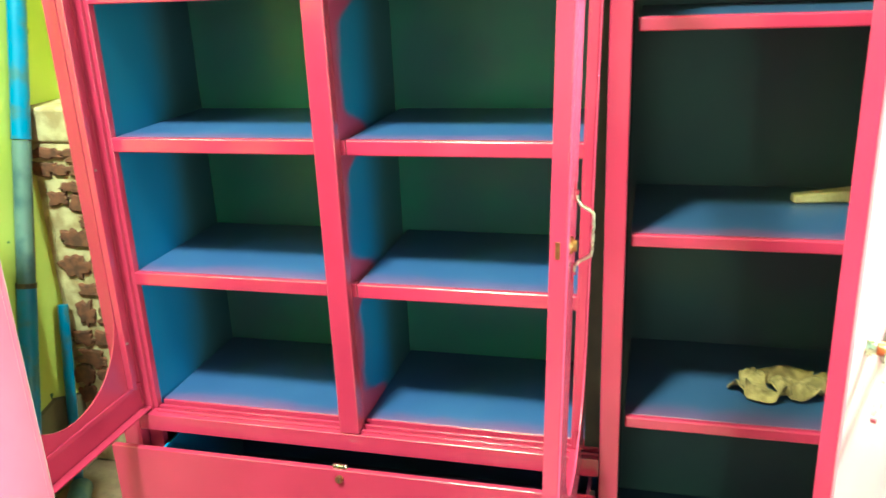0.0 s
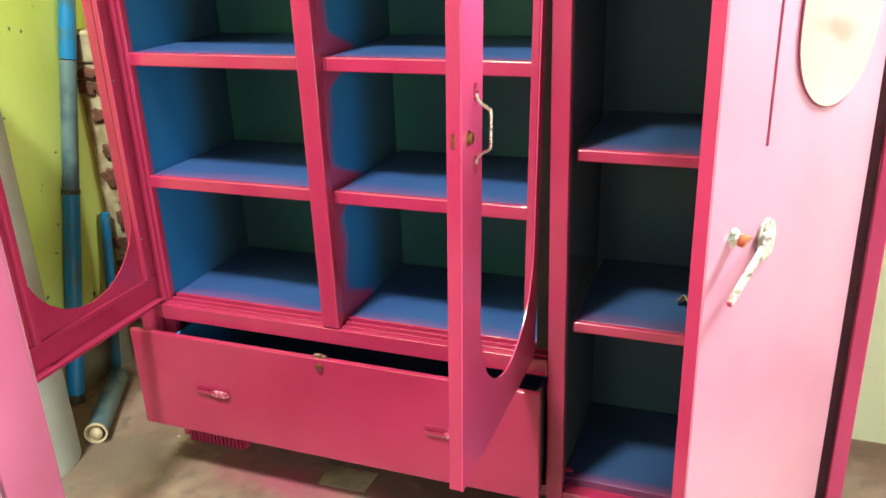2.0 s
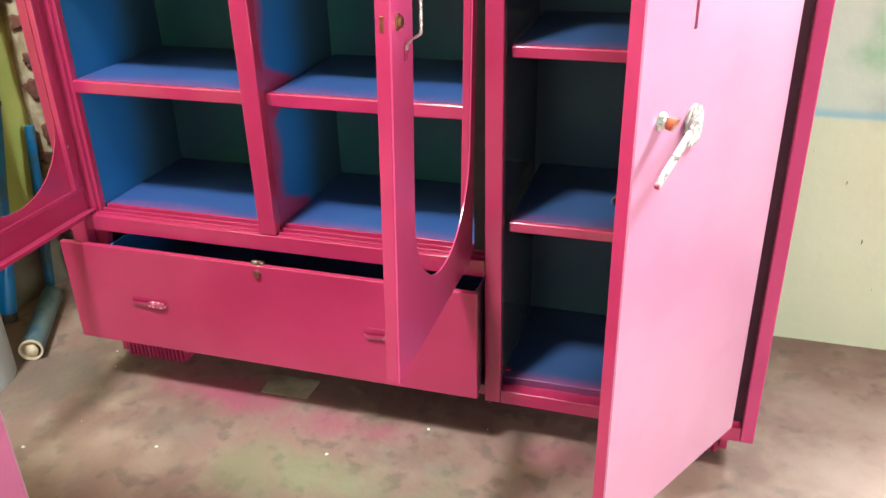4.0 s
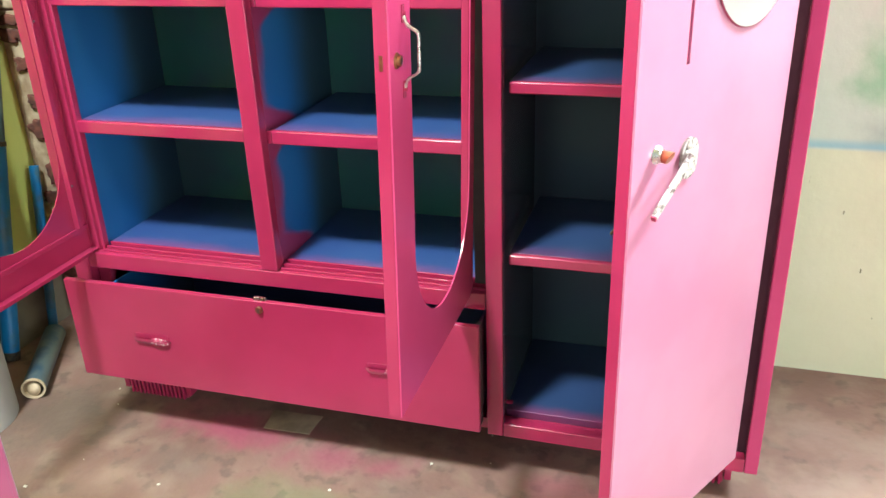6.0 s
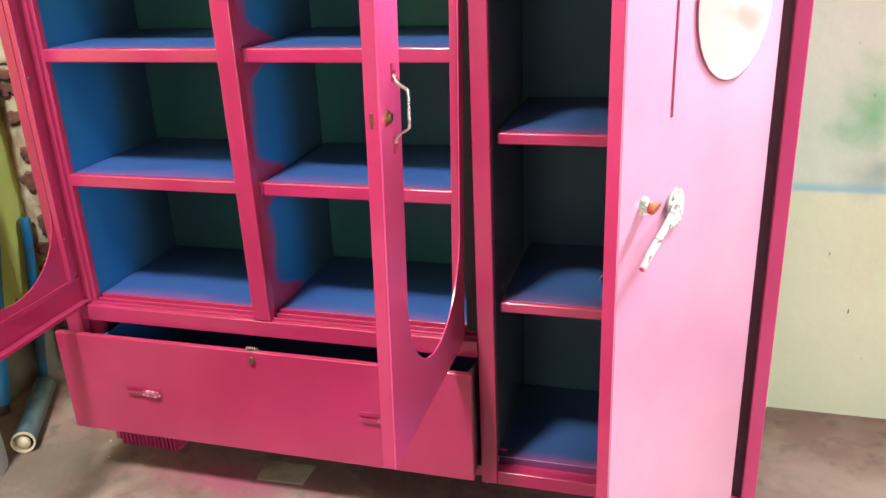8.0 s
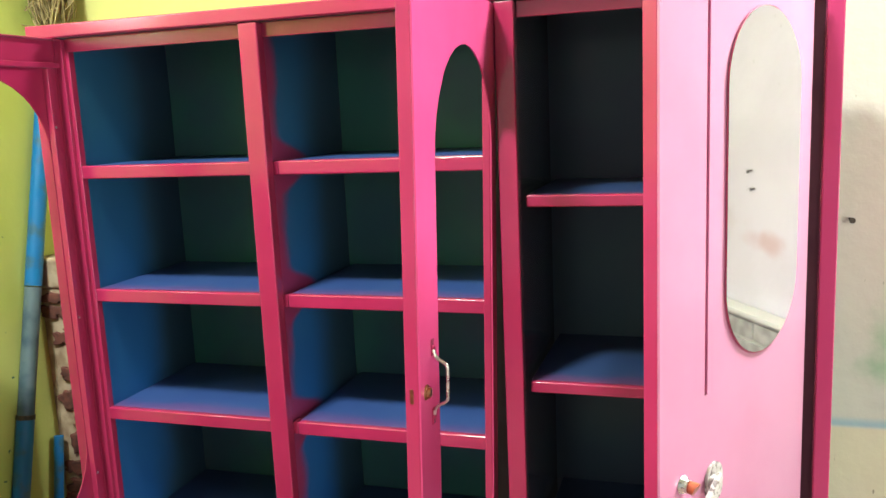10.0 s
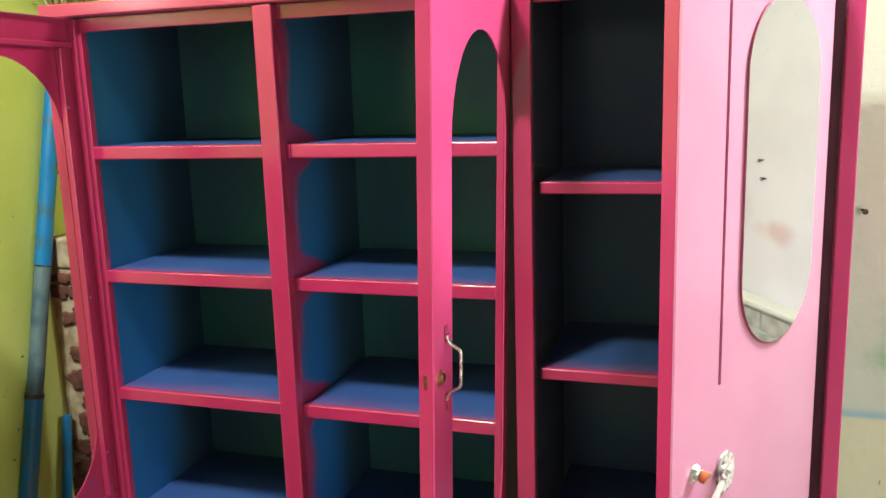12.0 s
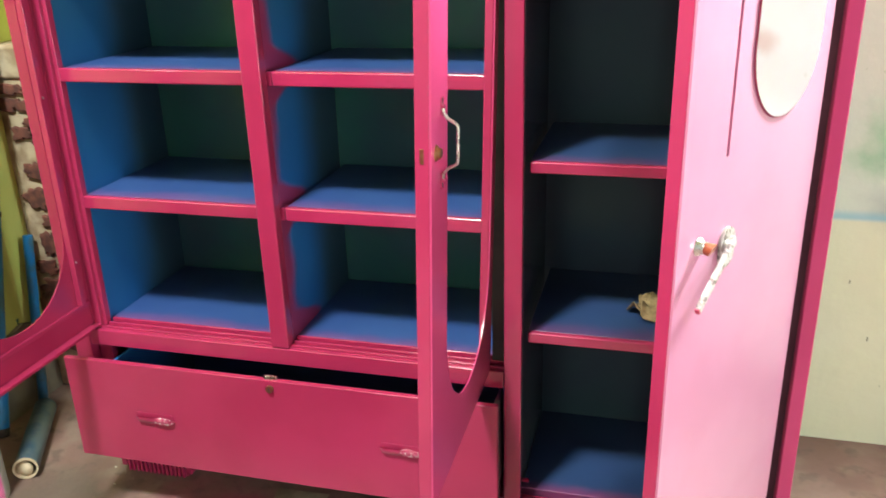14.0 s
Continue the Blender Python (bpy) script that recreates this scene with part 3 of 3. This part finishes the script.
def glazed_leaf(m, w, h, outer_y, cx, z0, z1, r, face=PINK):
    """A sheet-steel leaf with a tall round-ended opening; outer_y is 1 where the plain face looks along +y, else -1."""
    t = 0.026
    ya, yb = (t - 0.003, t) if outer_y > 0 else (0.0, 0.003)
    bm = bmesh.new()
    ring_plate(bm, w, 0, h, stadium(cx, z0, z1, r, 18), cx, z0 + r, z1 - r, ya, yb)
    d = part("door", bm, face, cab, "pink steel leaf with a tall round-ended opening", at=m)
    y0, y1 = (0.0, t - 0.0035) if outer_y > 0 else (0.0035, t)
    for nm, rows in (("edge_return", (0.0, 0.011, y0, y1, 0.001, h - 0.001)), ("edge_return", (w - 0.003, w, y0, y1, 0.001, h - 0.001)),
                     ("edge_return", (0.0115, w - 0.0035, y0, y1, 0.020, 0.024)), ("edge_return", (0.0115, w - 0.0035, y0, y1, h - 0.003, h))):
        part(nm, boxes(rows, bevel=0.001), PINK, d)
    s0, s1 = (0.006, t - 0.0035) if outer_y > 0 else (0.0035, t - 0.006)
    zt, zb = z1 + 0.022, z0 - 0.02
    fz0, fz1 = (0.0, 0.003) if outer_y > 0 else (t - 0.003, t)
    for a, b in ((cx - r - 0.016, cx - r - 0.001), (cx + r + 0.001, cx + r + 0.016)):
        part("stiffener", boxes((a, b, s0, s1, zb, zt), bevel=0.002), PINK, d)
    part("stiffener", boxes((0.016, w - 0.004, s0, s1, zt + 0.001, zt + 0.014), bevel=0.002), PINK, d)
    lo, hi = (s1 - 0.006, s1) if outer_y > 0 else (s0, s0 + 0.006)
    part("stiffener", boxes((0.016, w - 0.004, lo, hi, zb - 0.015, zb - 0.001), bevel=0.002), PINK, d)
    part("slot", boxes((0.0118, 0.0150, s0, s0 + 0.002 if outer_y < 0 else s1, 0.03, h - 0.01), bevel=0), PINK_DARK, d, "dark seam beside the hinge edge")
    for zz in (z0 + 0.10, z0 + 0.52, z1 - 0.12):
        bm = bmesh.new()
        yy = s0 if outer_y > 0 else s1
        cyl(bm, (cx - r - 0.0085, yy - 0.001, zz), (cx - r - 0.0085, yy + 0.001, zz), 0.003, seg=10)
        part("screw", bm, GAP_AND_SCREW_BLACK if outer_y > 0 else CHROME, d)
    return d


# left leaf, open square to the front: its inner side is seen
glazed_leaf(leaf_matrix(-0.596, 0.0, 0.520, 0, -1), 0.528, 1.326, -1, 0.246, 0.115, 1.233, 0.185)

# second leaf, open square and sagging on its hinges: its outer side is seen
LEAN = 0.027
md = glazed_leaf(leaf_matrix(0.464, -0.013, 0.526, 0, -1, LEAN), 0.518, 1.318, 1, 0.228, 0.102, 1.224, 0.191, PINK_SIDE_LIT)
bm = bmesh.new()
cyl(bm, (0.489, 0.0262, 0.655), (0.489, 0.0290, 0.655), 0.013, 0.012, 24)
lk = part("lock", bm, BRASS, md, "round brass lock")
bm = bmesh.new()
cyl(bm, (0.489, 0.0292, 0.655), (0.489, 0.0345, 0.655), 0.009, 0.008, 24)
part("barrel", bm, BRASS, lk)
part("keyhole", boxes((0.4875, 0.4905, 0.0347, 0.0352, 0.650, 0.660), bevel=0), GAP_AND_SCREW_BLACK, lk)
part("latch_plate", boxes((0.5182, 0.5190, 0.008, 0.014, 0.644, 0.668), bevel=0.0003), BRASS, md, "worn brass latch plate in the edge")
bm = bmesh.new()
hx = 0.457
bar(bm, hx, [(0.029, 0.719), (0.030, 0.711), (0.036, 0.703), (0.047, 0.697), (0.052, 0.693), (0.053, 0.687), (0.053, 0.662),
             (0.053, 0.638), (0.052, 0.632), (0.047, 0.628), (0.036, 0.622), (0.030, 0.614), (0.029, 0.606)], 0.0085, 0.0042)
hd = part("handle", bm, CHROME, md, "bent chrome bar handle")
for zz in (0.722, 0.603):
    bm = bmesh.new()
    box(bm, hx - 0.006, hx + 0.006, 0.0262, 0.0285, zz - 0.014, zz + 0.014, 0.001)
    cyl(bm, (hx, 0.0284, zz), (hx, 0.0315, zz), 0.0042, 0.003, 12)
    part("rivet_plate", bm, PINK, hd, "pink sprayed end plate")

# narrow right door, sixty degrees open: its outer side is seen
RD = leaf_matrix(1.1200, -0.0202, 0.200, -0.494, -0.869)
RW, RH, RT = 0.542, 1.632, 0.028
S0 = 0.044
gx0, gx1, gz = 0.4035, 0.4125, 0.963
rd = part("door", sheet((S0, gx0, gx1, RW), (0, gz, RH), {(1, 1)}, RT - 0.004, RT), PINK_DOOR_LIT, cab,
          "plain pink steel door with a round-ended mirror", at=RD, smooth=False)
part("groove", boxes((gx0 - 0.004, gx1 + 0.004, RT - 0.0075, RT - 0.0045, gz - 0.004, RH - 0.001), bevel=0), PINK_DARK, rd, "darker pressed groove")
for rows in ((S0, S0 + 0.003, 0, RT - 0.0045, 0.001, RH - 0.001), (RW - 0.003, RW, 0, RT - 0.0045, 0.001, RH - 0.001),
             (S0 + 0.0035, RW - 0.0035, 0, RT - 0.0045, 0, 0.003), (S0 + 0.0035, RW - 0.0035, 0, RT - 0.0045, RH - 0.003, RH)):
    part("edge_return", boxes(rows, bevel=0.001), PINK, rd)


def stadium_plate(cx, z0, z1, r, y0, y1):
    bm = bmesh.new()
    pts = stadium(cx, z0, z1, r, 24)
    a = [bm.verts.new((p[0], y0, p[1])) for p in pts]
    b = [bm.verts.new((p[0], y1, p[1])) for p in pts]
    n = len(pts)
    bm.faces.new(a)
    bm.faces.new(b[::-1])
    for k in range(n):
        bm.faces.new((a[k], a[(k + 1) % n], b[(k + 1) % n], b[k]))
    return bm


mr = part("mirror", stadium_plate(0.2245, 0.996, 1.578, 0.1275, RT + 0.0006, RT + 0.0036), MIRROR, rd, "tall round-ended mirror", smooth=False)
bm = bmesh.new()
ring = stadium(0.2245, 0.9945, 1.5795, 0.129, 24)
tube(bm, [(p[0], RT + 0.002, p[1]) for p in ring] + [(ring[0][0], RT + 0.002, ring[0][1])], 0.0009, 6)
part("rim", bm, PINK_DARK, mr, "thin dark pink rim of the mirror")

# lock and lever handle
bm = bmesh.new()
cyl(bm, (0.477, RT + 0.0005, 0.834), (0.477, RT + 0.008, 0.834), 0.0155, 0.0115, 28)
kn = part("lock", bm, CHROME, rd, "round chrome lock rosette")
bm = bmesh.new()
cyl(bm, (0.477, RT + 0.0082, 0.834), (0.477, RT + 0.012, 0.834), 0.0112, 0.0105, 24)
part("barrel", bm, CHROME, kn)
bm = bmesh.new()
cyl(bm, (0.477, RT + 0.0122, 0.834), (0.4765, RT + 0.024, 0.8335), 0.0100, 0.0106, 24)
for v in bm.verts:
    if v.co.y > RT + 0.02:
        v.co.y += (v.co.z - 0.834) * 0.45
part("collar", bm, simple("red_brown_collar", (0.30, 0.060, 0.022), (0.22, 0.040, 0.015), 50, 0.3), kn, "red-brown plastic collar")
bm = stadium_plate(0.385, 0.772, 0.842, 0.025, RT + 0.0006, RT + 0.005)
lp = part("handle_plate", bm, FILM, rd, "film-wrapped chrome handle plate")
bm = bmesh.new()
cyl(bm, (0.396, RT + 0.0052, 0.812), (0.398, RT + 0.0125, 0.812), 0.0125, 0.0105, 20)
part("spindle", bm, FILM, lp)
_a, _b = Vector((0.390, RT + 0.017, 0.826)), Vector((0.520, RT + 0.030, 0.750))
_u = (_b - _a).normalized()
_n = (Vector((0, 1, 0)) - _u * _u.y).normalized()
_rot = Matrix((_u, _n, _u.cross(_n))).transposed().to_4x4()
_rot.translation = _a
L = (_b - _a).length
bm = boxes((0.0, L, -0.0042, 0.0042, -0.0068, 0.0068), bevel=0.0020)
for v in bm.verts:
    v.co.z *= 1.12 - 0.35 * v.co.x / L
lv = part("lever", bm, FILM, lp, "straight lever wrapped in clear film", at=_rot)
part("end_cap", boxes((L + 0.0003, L + 0.004, -0.0038, 0.0038, -0.0048, 0.0048), bevel=0.001), PINK_DARK, lv, "pink painted tip")

# ---- second pink cabinet in the foreground ----
C2_TOP = 1.43
c2 = thing("steel_cabinet", "second pink steel cabinet with a rounded corner edge", "cabinet", at=(-0.065, -0.879, 0))
part("side_panel", boxes((-0.55, -0.014, -0.80, -0.012, 0.10, C2_TOP), bevel=0.004), PINK, c2)
bm = bmesh.new()
box(bm, -0.0135, 0.0, -0.104, -0.0135, 0.10, C2_TOP, 0.003)
cyl(bm, (-0.012, -0.012, 0.10), (-0.012, -0.012, C2_TOP - 0.002), 0.012, 0.012, 24)
part("corner_post", bm, PINK_CORNER_LIT, c2)
part("door", boxes((-0.0135, -0.001, -0.60, -0.109, 0.12, C2_TOP - 0.02), bevel=0.004), PINK_CORNER_LIT, c2)
for _x in (-0.50, -0.06):
    for _y in (-0.75, -0.05):
        part("foot", boxes((_x - 0.02, _x + 0.02, _y - 0.02, _y + 0.02, 0.001, 0.0995)), PINK, c2)

# ---- things by the left wall ----
# grey roll: one sheet wound round itself
vr = thing("vinyl_roll", "upright grey rolled sheet beside the lime wall", "roll", at=(-1.045, -0.184, 0))
bm = bmesh.new()
NT, TURNS = 132, 2.75
cols = []
for k in range(NT + 1):
    a = 2 * math.pi * TURNS * k / NT - 0.6
    r = 0.150 - 0.011 * TURNS * k / NT
    cols.append([bm.verts.new(((r - e) * math.cos(a), (r - e) * math.sin(a), z + 0.012 * k / NT)) for z in (0.0, 0.45, 0.9, 1.34) for e in (0.0, 0.0032)])
for u, w in zip(cols, cols[1:]):
    for j in range(3):
        for e in (0, 1):
            bm.faces.new((u[2 * j + e], w[2 * j + e], w[2 * j + 2 + e], u[2 * j + 2 + e]))
    bm.faces.new((u[0], w[0], w[1], u[1]))
    bm.faces.new((u[6], w[6], w[7], u[7]))
part("sheet", bm, GREY, vr)
# long blue tube leaning on the wall
lt = thing("blue_tube", "long chipped blue metal tube leaning on the lime wall", "tube", at=(-1.165, 0.14, 0))
p0, p1 = Vector((0.0, 0.0, 0.012)), Vector((-0.012, 0.432, 1.74))
bm = bmesh.new()
cyl(bm, p0, p0.lerp(p1, 0.40), 0.028, 0.028, 20)
part("lower_length", bm, BLUE_PIPE, lt)
bm = bmesh.new()
cyl(bm, p0.lerp(p1, 0.402), p0.lerp(p1, 0.64), 0.0265, 0.0265, 20)
part("middle_length", bm, simple("bare_grey_steel", (0.12, 0.165, 0.19), (0.05, 0.085, 0.12), 7, 0.45, 0.2, lo=0.4, hi=0.6), lt, "bare grey length")
bm = bmesh.new()
cyl(bm, p0.lerp(p1, 0.397), p0.lerp(p1, 0.4055), 0.0295, 0.0295, 20)
part("collar", bm, NAIL, lt, "rusty joint ring")
bm = bmesh.new()
cyl(bm, p0.lerp(p1, -0.004), p0.lerp(p1, 0.012), 0.0285, 0.0285, 20)
part("tip", bm, NAIL, lt, "dark rusty tip")
bm = bmesh.new()
cyl(bm, p0.lerp(p1, 0.642), p1, 0.027, 0.027, 20)
part("upper_length", bm, BLUE_PIPE, lt)
# short blue tube
bm = bmesh.new()
cyl(bm, (-1.155, 0.335, 0.02), (-1.172, 0.444, 0.588), 0.016, 0.016, 14)
single("blue_tube", bm, BLUE_PIPE, "short blue metal tube standing behind a pipe", "tube")
# fat pipe on the floor with an open end
a, b = Vector((-0.920, -0.030, 0.036)), Vector((-1.098, 0.279, 0.036))
pp = thing("pipe", "dusty grey-blue pipe lying on the floor with a cream open end", "pipe", at=(-0.920, -0.030, 0))
d = (b - a).normalized()
bm = bmesh.new()
cyl(bm, Vector((0, 0, 0.036)), Vector((0, 0, 0.036)) + (b - a), 0.035, 0.035, 24, caps=False)
part("wall", bm, GREY_PIPE, pp)
bm = bmesh.new()
n = 24
q = d.to_track_quat("Z", "Y")
o = Vector((0, 0, 0.036))
vs = [[bm.verts.new(o + q @ Vector((r * math.cos(2 * math.pi * k / n), r * math.sin(2 * math.pi * k / n), dz))) for k in range(n)] for r, dz in ((0.0355, 0.004), (0.0355, -0.003), (0.030, -0.003), (0.030, 0.10))]
for r0, r1 in zip(vs, vs[1:]):
    for k in range(n):
        bm.faces.new((r0[k], r0[(k + 1) % n], r1[(k + 1) % n], r1[k]))
part("cut_end", bm, PLASTIC, pp, "cream cut end")
bm = bmesh.new()
bmesh.ops.create_icosphere(bm, subdivisions=3, radius=1)
for v in bm.verts:
    v.co = o + d * 0.012 + Vector((v.co.x * 0.027 - 0.007, v.co.y * 0.016, v.co.z * 0.027 - 0.005))
part("plug", bm, PLASTIC, pp, "lump of cream filler")

# broken pier in the corner: plaster with bare brick
pier = thing("brick_pier", "broken brick pier with peeling cream plaster in the corner", "pier", at=(-1.23, 0.462, 0))
part("core", boxes((0.006, 0.20, 0.014, 0.226, 0.0, 1.1), bevel=0.008), PLASTER, pier)
part("cap", boxes((0.002, 0.20, 0.006, 0.226, 1.098, 1.205), bevel=0.014), PLASTER, pier)


def patch(cx, cz, rx, rz, y0, y1, rng):
    """A ragged slab of bare brick: an uneven outline with a chipped front."""
    n, ph = 30, rng.uniform(0, 6)
    pts = []
    for k in range(n):
        a = 2 * math.pi * k / n
        sq = 1 / max(abs(math.cos(a)), abs(math.sin(a))) ** 0.55
        r = sq * (1 + 0.62 * noise.noise(Vector((math.cos(a) * 2.3 + ph, math.sin(a) * 2.3, cz * 9))))
        pts.append((min(0.197, max(0.003, cx + rx * r * math.cos(a))), cz + rz * r * math.sin(a)))
    bm = bmesh.new()
    rings = [[bm.verts.new((px if j < 2 else cx + (px - cx) * 0.86, yy + (rng.uniform(-0.0015, 0.0015) if j == 1 else 0), pz if j < 2 else cz + (pz - cz) * 0.84)) for px, pz in pts]
             for j, yy in enumerate((y1, y0 + 0.003, y0))]
    for u, w in zip(rings, rings[1:]):
        for k in range(n):
            bm.faces.new((u[k], u[(k + 1) % n], w[(k + 1) % n], w[k]))
    mid = bm.verts.new((cx, y0 - 0.001, cz))
    for k in range(n):
        bm.faces.new((rings[2][k], rings[2][(k + 1) % n], mid))
    bm.faces.new(rings[0][::-1])
    return bm


rng = random.Random(12)
zc = 0.16
while zc < 1.06:
    hz = rng.uniform(0.018, 0.044)
    xo = rng.uniform(0.012, 0.070)
    while xo < 0.17:
        wx = rng.uniform(0.026, 0.066)
        if rng.random() < 0.78:
            part("brick", patch(xo + wx, zc + hz + rng.uniform(-0.01, 0.01), wx, hz * rng.uniform(0.7, 1.1), 0.0020 + rng.uniform(0, 0.002), 0.0138, rng), BRICK, pier, smooth=False)
        xo += 2 * wx + rng.uniform(-0.016, 0.022)
    zc += 2 * hz + rng.uniform(-0.004, 0.020)

# low whitewashed brick plinth along the back wall
plinth = thing("brick_plinth", "low plinth of dirty whitewashed bricks along the pale wall", "plinth", at=(2.12, BACK_Y, 0))
MORTAR = simple("grey_lime_mortar", (0.66, 0.64, 0.61), (0.52, 0.50, 0.48), 22, 0.9, bumps=0.4)
WHITE_BRICK = simple("dirty_whitewashed_brick", (0.50, 0.485, 0.47), (0.34, 0.325, 0.31), 18, 0.9, bumps=0.5)
part("core", boxes((0.0, 0.876, -0.055, -0.003, 0.0, 0.854), bevel=0.003), MORTAR, plinth)
part("coping", boxes((-0.006, 0.877, -0.078, -0.003, 0.855, 0.873), bevel=0.004), WALL_SIDE, plinth, "white plastered edge")
rng = random.Random(31)
for _r in range(11):
    _x = -0.11 * (_r % 2)
    while _x < 0.86:
        _a, _b2 = max(0.003, _x), min(0.872, _x + 0.208)
        if _b2 - _a > 0.03:
            part("brick", boxes((_a, _b2, -0.055 - 0.007 + rng.uniform(-0.002, 0.002), -0.0545, 0.006 + _r * 0.0768, 0.071 + _r * 0.0768), bevel=0.003), WHITE_BRICK, plinth)
        _x += 0.220

# bundle of straw hung high in the corner, tied with a straw rope
bm = bmesh.new()
rng = random.Random(7)
c = Vector((-1.118, 0.590, 0))
for k in range(210):
    a0 = rng.uniform(0, 6.28)
    r0 = 0.074 * math.sqrt(rng.random())
    z0, z1 = rng.uniform(1.95, 2.06), rng.uniform(2.10, 2.34)
    da, lean = rng.uniform(-1.5, 1.5), rng.uniform(-0.35, 0.35)
    pts = []
    for j in range(6):
        q = j / 5
        rr = r0 * (0.75 + 0.40 * math.sin(math.pi * min(1, q * 1.1 + 0.05))) + 0.006 * rng.uniform(-1, 1)
        pts.append(c + Vector((rr * math.cos(a0 + q * da), 0.85 * rr * math.sin(a0 + q * da) + 0.0, z0 + (z1 - z0) * q)) + Vector((0.02 * lean * q, 0, 0)))
    tube(bm, pts, rng.uniform(0.0014, 0.0042), 4)
for k in range(26):
    a0, zz = rng.uniform(0, 6.28), rng.uniform(1.96, 2.2)
    p = c + Vector((0.066 * math.cos(a0), 0.056 * math.sin(a0), zz))
    tube(bm, [p, p + Vector((rng.uniform(-0.03, 0.03), rng.uniform(-0.022, 0.0), rng.uniform(-0.03, 0.01))), p + Vector((rng.uniform(-0.05, 0.05), rng.uniform(-0.03, 0.0), rng.uniform(-0.05, 0.03)))], 0.0016, 4)
single("straw_sheaf", bm, STRAW, "tangled sheaf of dry straw hanging in the wall corner", "straw", "stuff")

# ---- in the cabinet ----
# a crumpled rag: folded lobes of one cloth, lips turned up
rag = thing("rag", "crumpled tan rag on the blue steel shelf", "rag", at=(0.9, 0.16, 0.6255))
for cx, cy, cz, a, b, turn, dome, lip, ph in ((0.835, 0.165, 0.004, 0.048, 0.034, 20, 0.020, 0.020, 0.4), (0.868, 0.128, 0.003, 0.050, 0.030, -8, 0.014, 0.024, 2.0),
                                              (0.905, 0.160, 0.012, 0.026, 0.044, 12, 0.030, 0.010, 1.0), (0.948, 0.150, 0.004, 0.046, 0.038, -18, 0.026, 0.016, 2.6),
                                              (0.985, 0.190, 0.004, 0.046, 0.042, 30, 0.032, 0.014, 0.2), (0.915, 0.215, 0.006, 0.070, 0.036, 5, 0.040, 0.012, 1.4),
                                              (0.850, 0.195, 0.008, 0.038, 0.030, 40, 0.030, 0.014, 3.0)):
    bm = bmesh.new()
    R, S = 7, 26
    rot = Matrix.Rotation(radians(turn), 3, "Z")
    rings = []
    mid = None
    for i in range(R + 1):
        r = i / R
        ring_v = []
        for k in range(S if i else 1):
            th = 2 * math.pi * k / S
            q = Vector((math.cos(th) * r, math.sin(th) * r, 0))
            nn = noise.noise(q * 1.6 + Vector((cx * 40, cy * 40, 0)))
            n2 = noise.noise(q * 4.0 + Vector((cy * 70, cx * 30, 3)))
            wob = 1 + 0.22 * noise.noise(Vector((math.cos(th) * 1.5 + cx * 30, math.sin(th) * 1.5, 5)))
            z = 0.75 * dome * (1 - r * r) + 1.5 * lip * r ** 4 * max(0.0, math.sin(2 * th + ph)) + 0.012 * nn * (1 - 0.5 * r) + 0.005 * n2
            p = rot @ Vector((0.9 * a * q.x * wob, 0.9 * b * q.y * wob, 0)) + Vector((cx - 0.9, cy - 0.16, 0.0035 + cz + max(0.0, z)))
            ring_v.append(bm.verts.new(p))
        rings.append(ring_v)
    for k in range(S):
        bm.faces.new((rings[0][0], rings[1][k], rings[1][(k + 1) % S]))
    for u, w in zip(rings[1:], rings[2:]):
        for k in range(S):
            bm.faces.new((u[k], w[k], w[(k + 1) % S], u[(k + 1) % S]))
    bmesh.ops.recalc_face_normals(bm, faces=bm.faces[:])
    bmesh.ops.solidify(bm, geom=bm.faces[:], thickness=0.003)
    part("fold", bm, CLOTH, rag)
bm = boxes((-0.08, 0.08, -0.02, 0.02, 0, 0.030), bevel=0.005)
for v in bm.verts:
    k = 0.62 + 0.38 * (v.co.x + 0.08) / 0.16
    v.co = Vector((v.co.x, v.co.y * k, v.co.z * k))
single("wood_offcut", bm, WOOD, "pale wooden offcut lying on the blue steel shelf", "wood", at=pose(0.985, 0.285, 1.0338, 0, 0, 12))

# ---- on the floor and the wall ----
bm = boxes((-0.080, 0.080, -0.044, 0.044, 0.0005, 0.003), bevel=0.0005)
for v in bm.verts:
    v.co.x *= 0.93 + 0.9 * v.co.y
single("card", bm, CARD, "dusty flattened card on the cement floor", "card", at=pose(-0.080, 0.049, 0, 0, 0, 2))
rng = random.Random(11)
bm = bmesh.new()
for k in range(26):
    x, y = rng.uniform(-0.9, 1.9), rng.uniform(-0.9, 0.65)
    s = rng.uniform(0.002, 0.007)
    box(bm, x, x + s * rng.uniform(0.5, 1.6), y, y + s, 0.0, s * 0.3)
tagged(single("paint_chips", bm, CHIP, "scattered pale paint chips on the cement floor", "debris"), kind="stuff")
bm = bmesh.new()
cyl(bm, (1.312, BACK_Y - 0.0005, 1.300), (1.315, BACK_Y - 0.023, 1.298), 0.004, 0.004, 10)
cyl(bm, (1.315, BACK_Y - 0.0231, 1.298), (1.3152, BACK_Y - 0.025, 1.298), 0.008, 0.008, 12)
single("nail", bm, NAIL, "rusty nail in the pale wall", "nail")
for _x, _z in ((2.449, 1.371), (2.430, 1.307)):
    bm = bmesh.new()
    cyl(bm, (_x, BACK_Y - 0.0005, _z), (_x, BACK_Y - 0.016, _z - 0.002), 0.0035, 0.0035, 10)
    cyl(bm, (_x, BACK_Y - 0.0161, _z - 0.002), (_x, BACK_Y - 0.0180, _z - 0.002), 0.0075, 0.007, 12)
    single("nail", bm, NAIL, "rusty nail in the whitewashed wall", "nail")
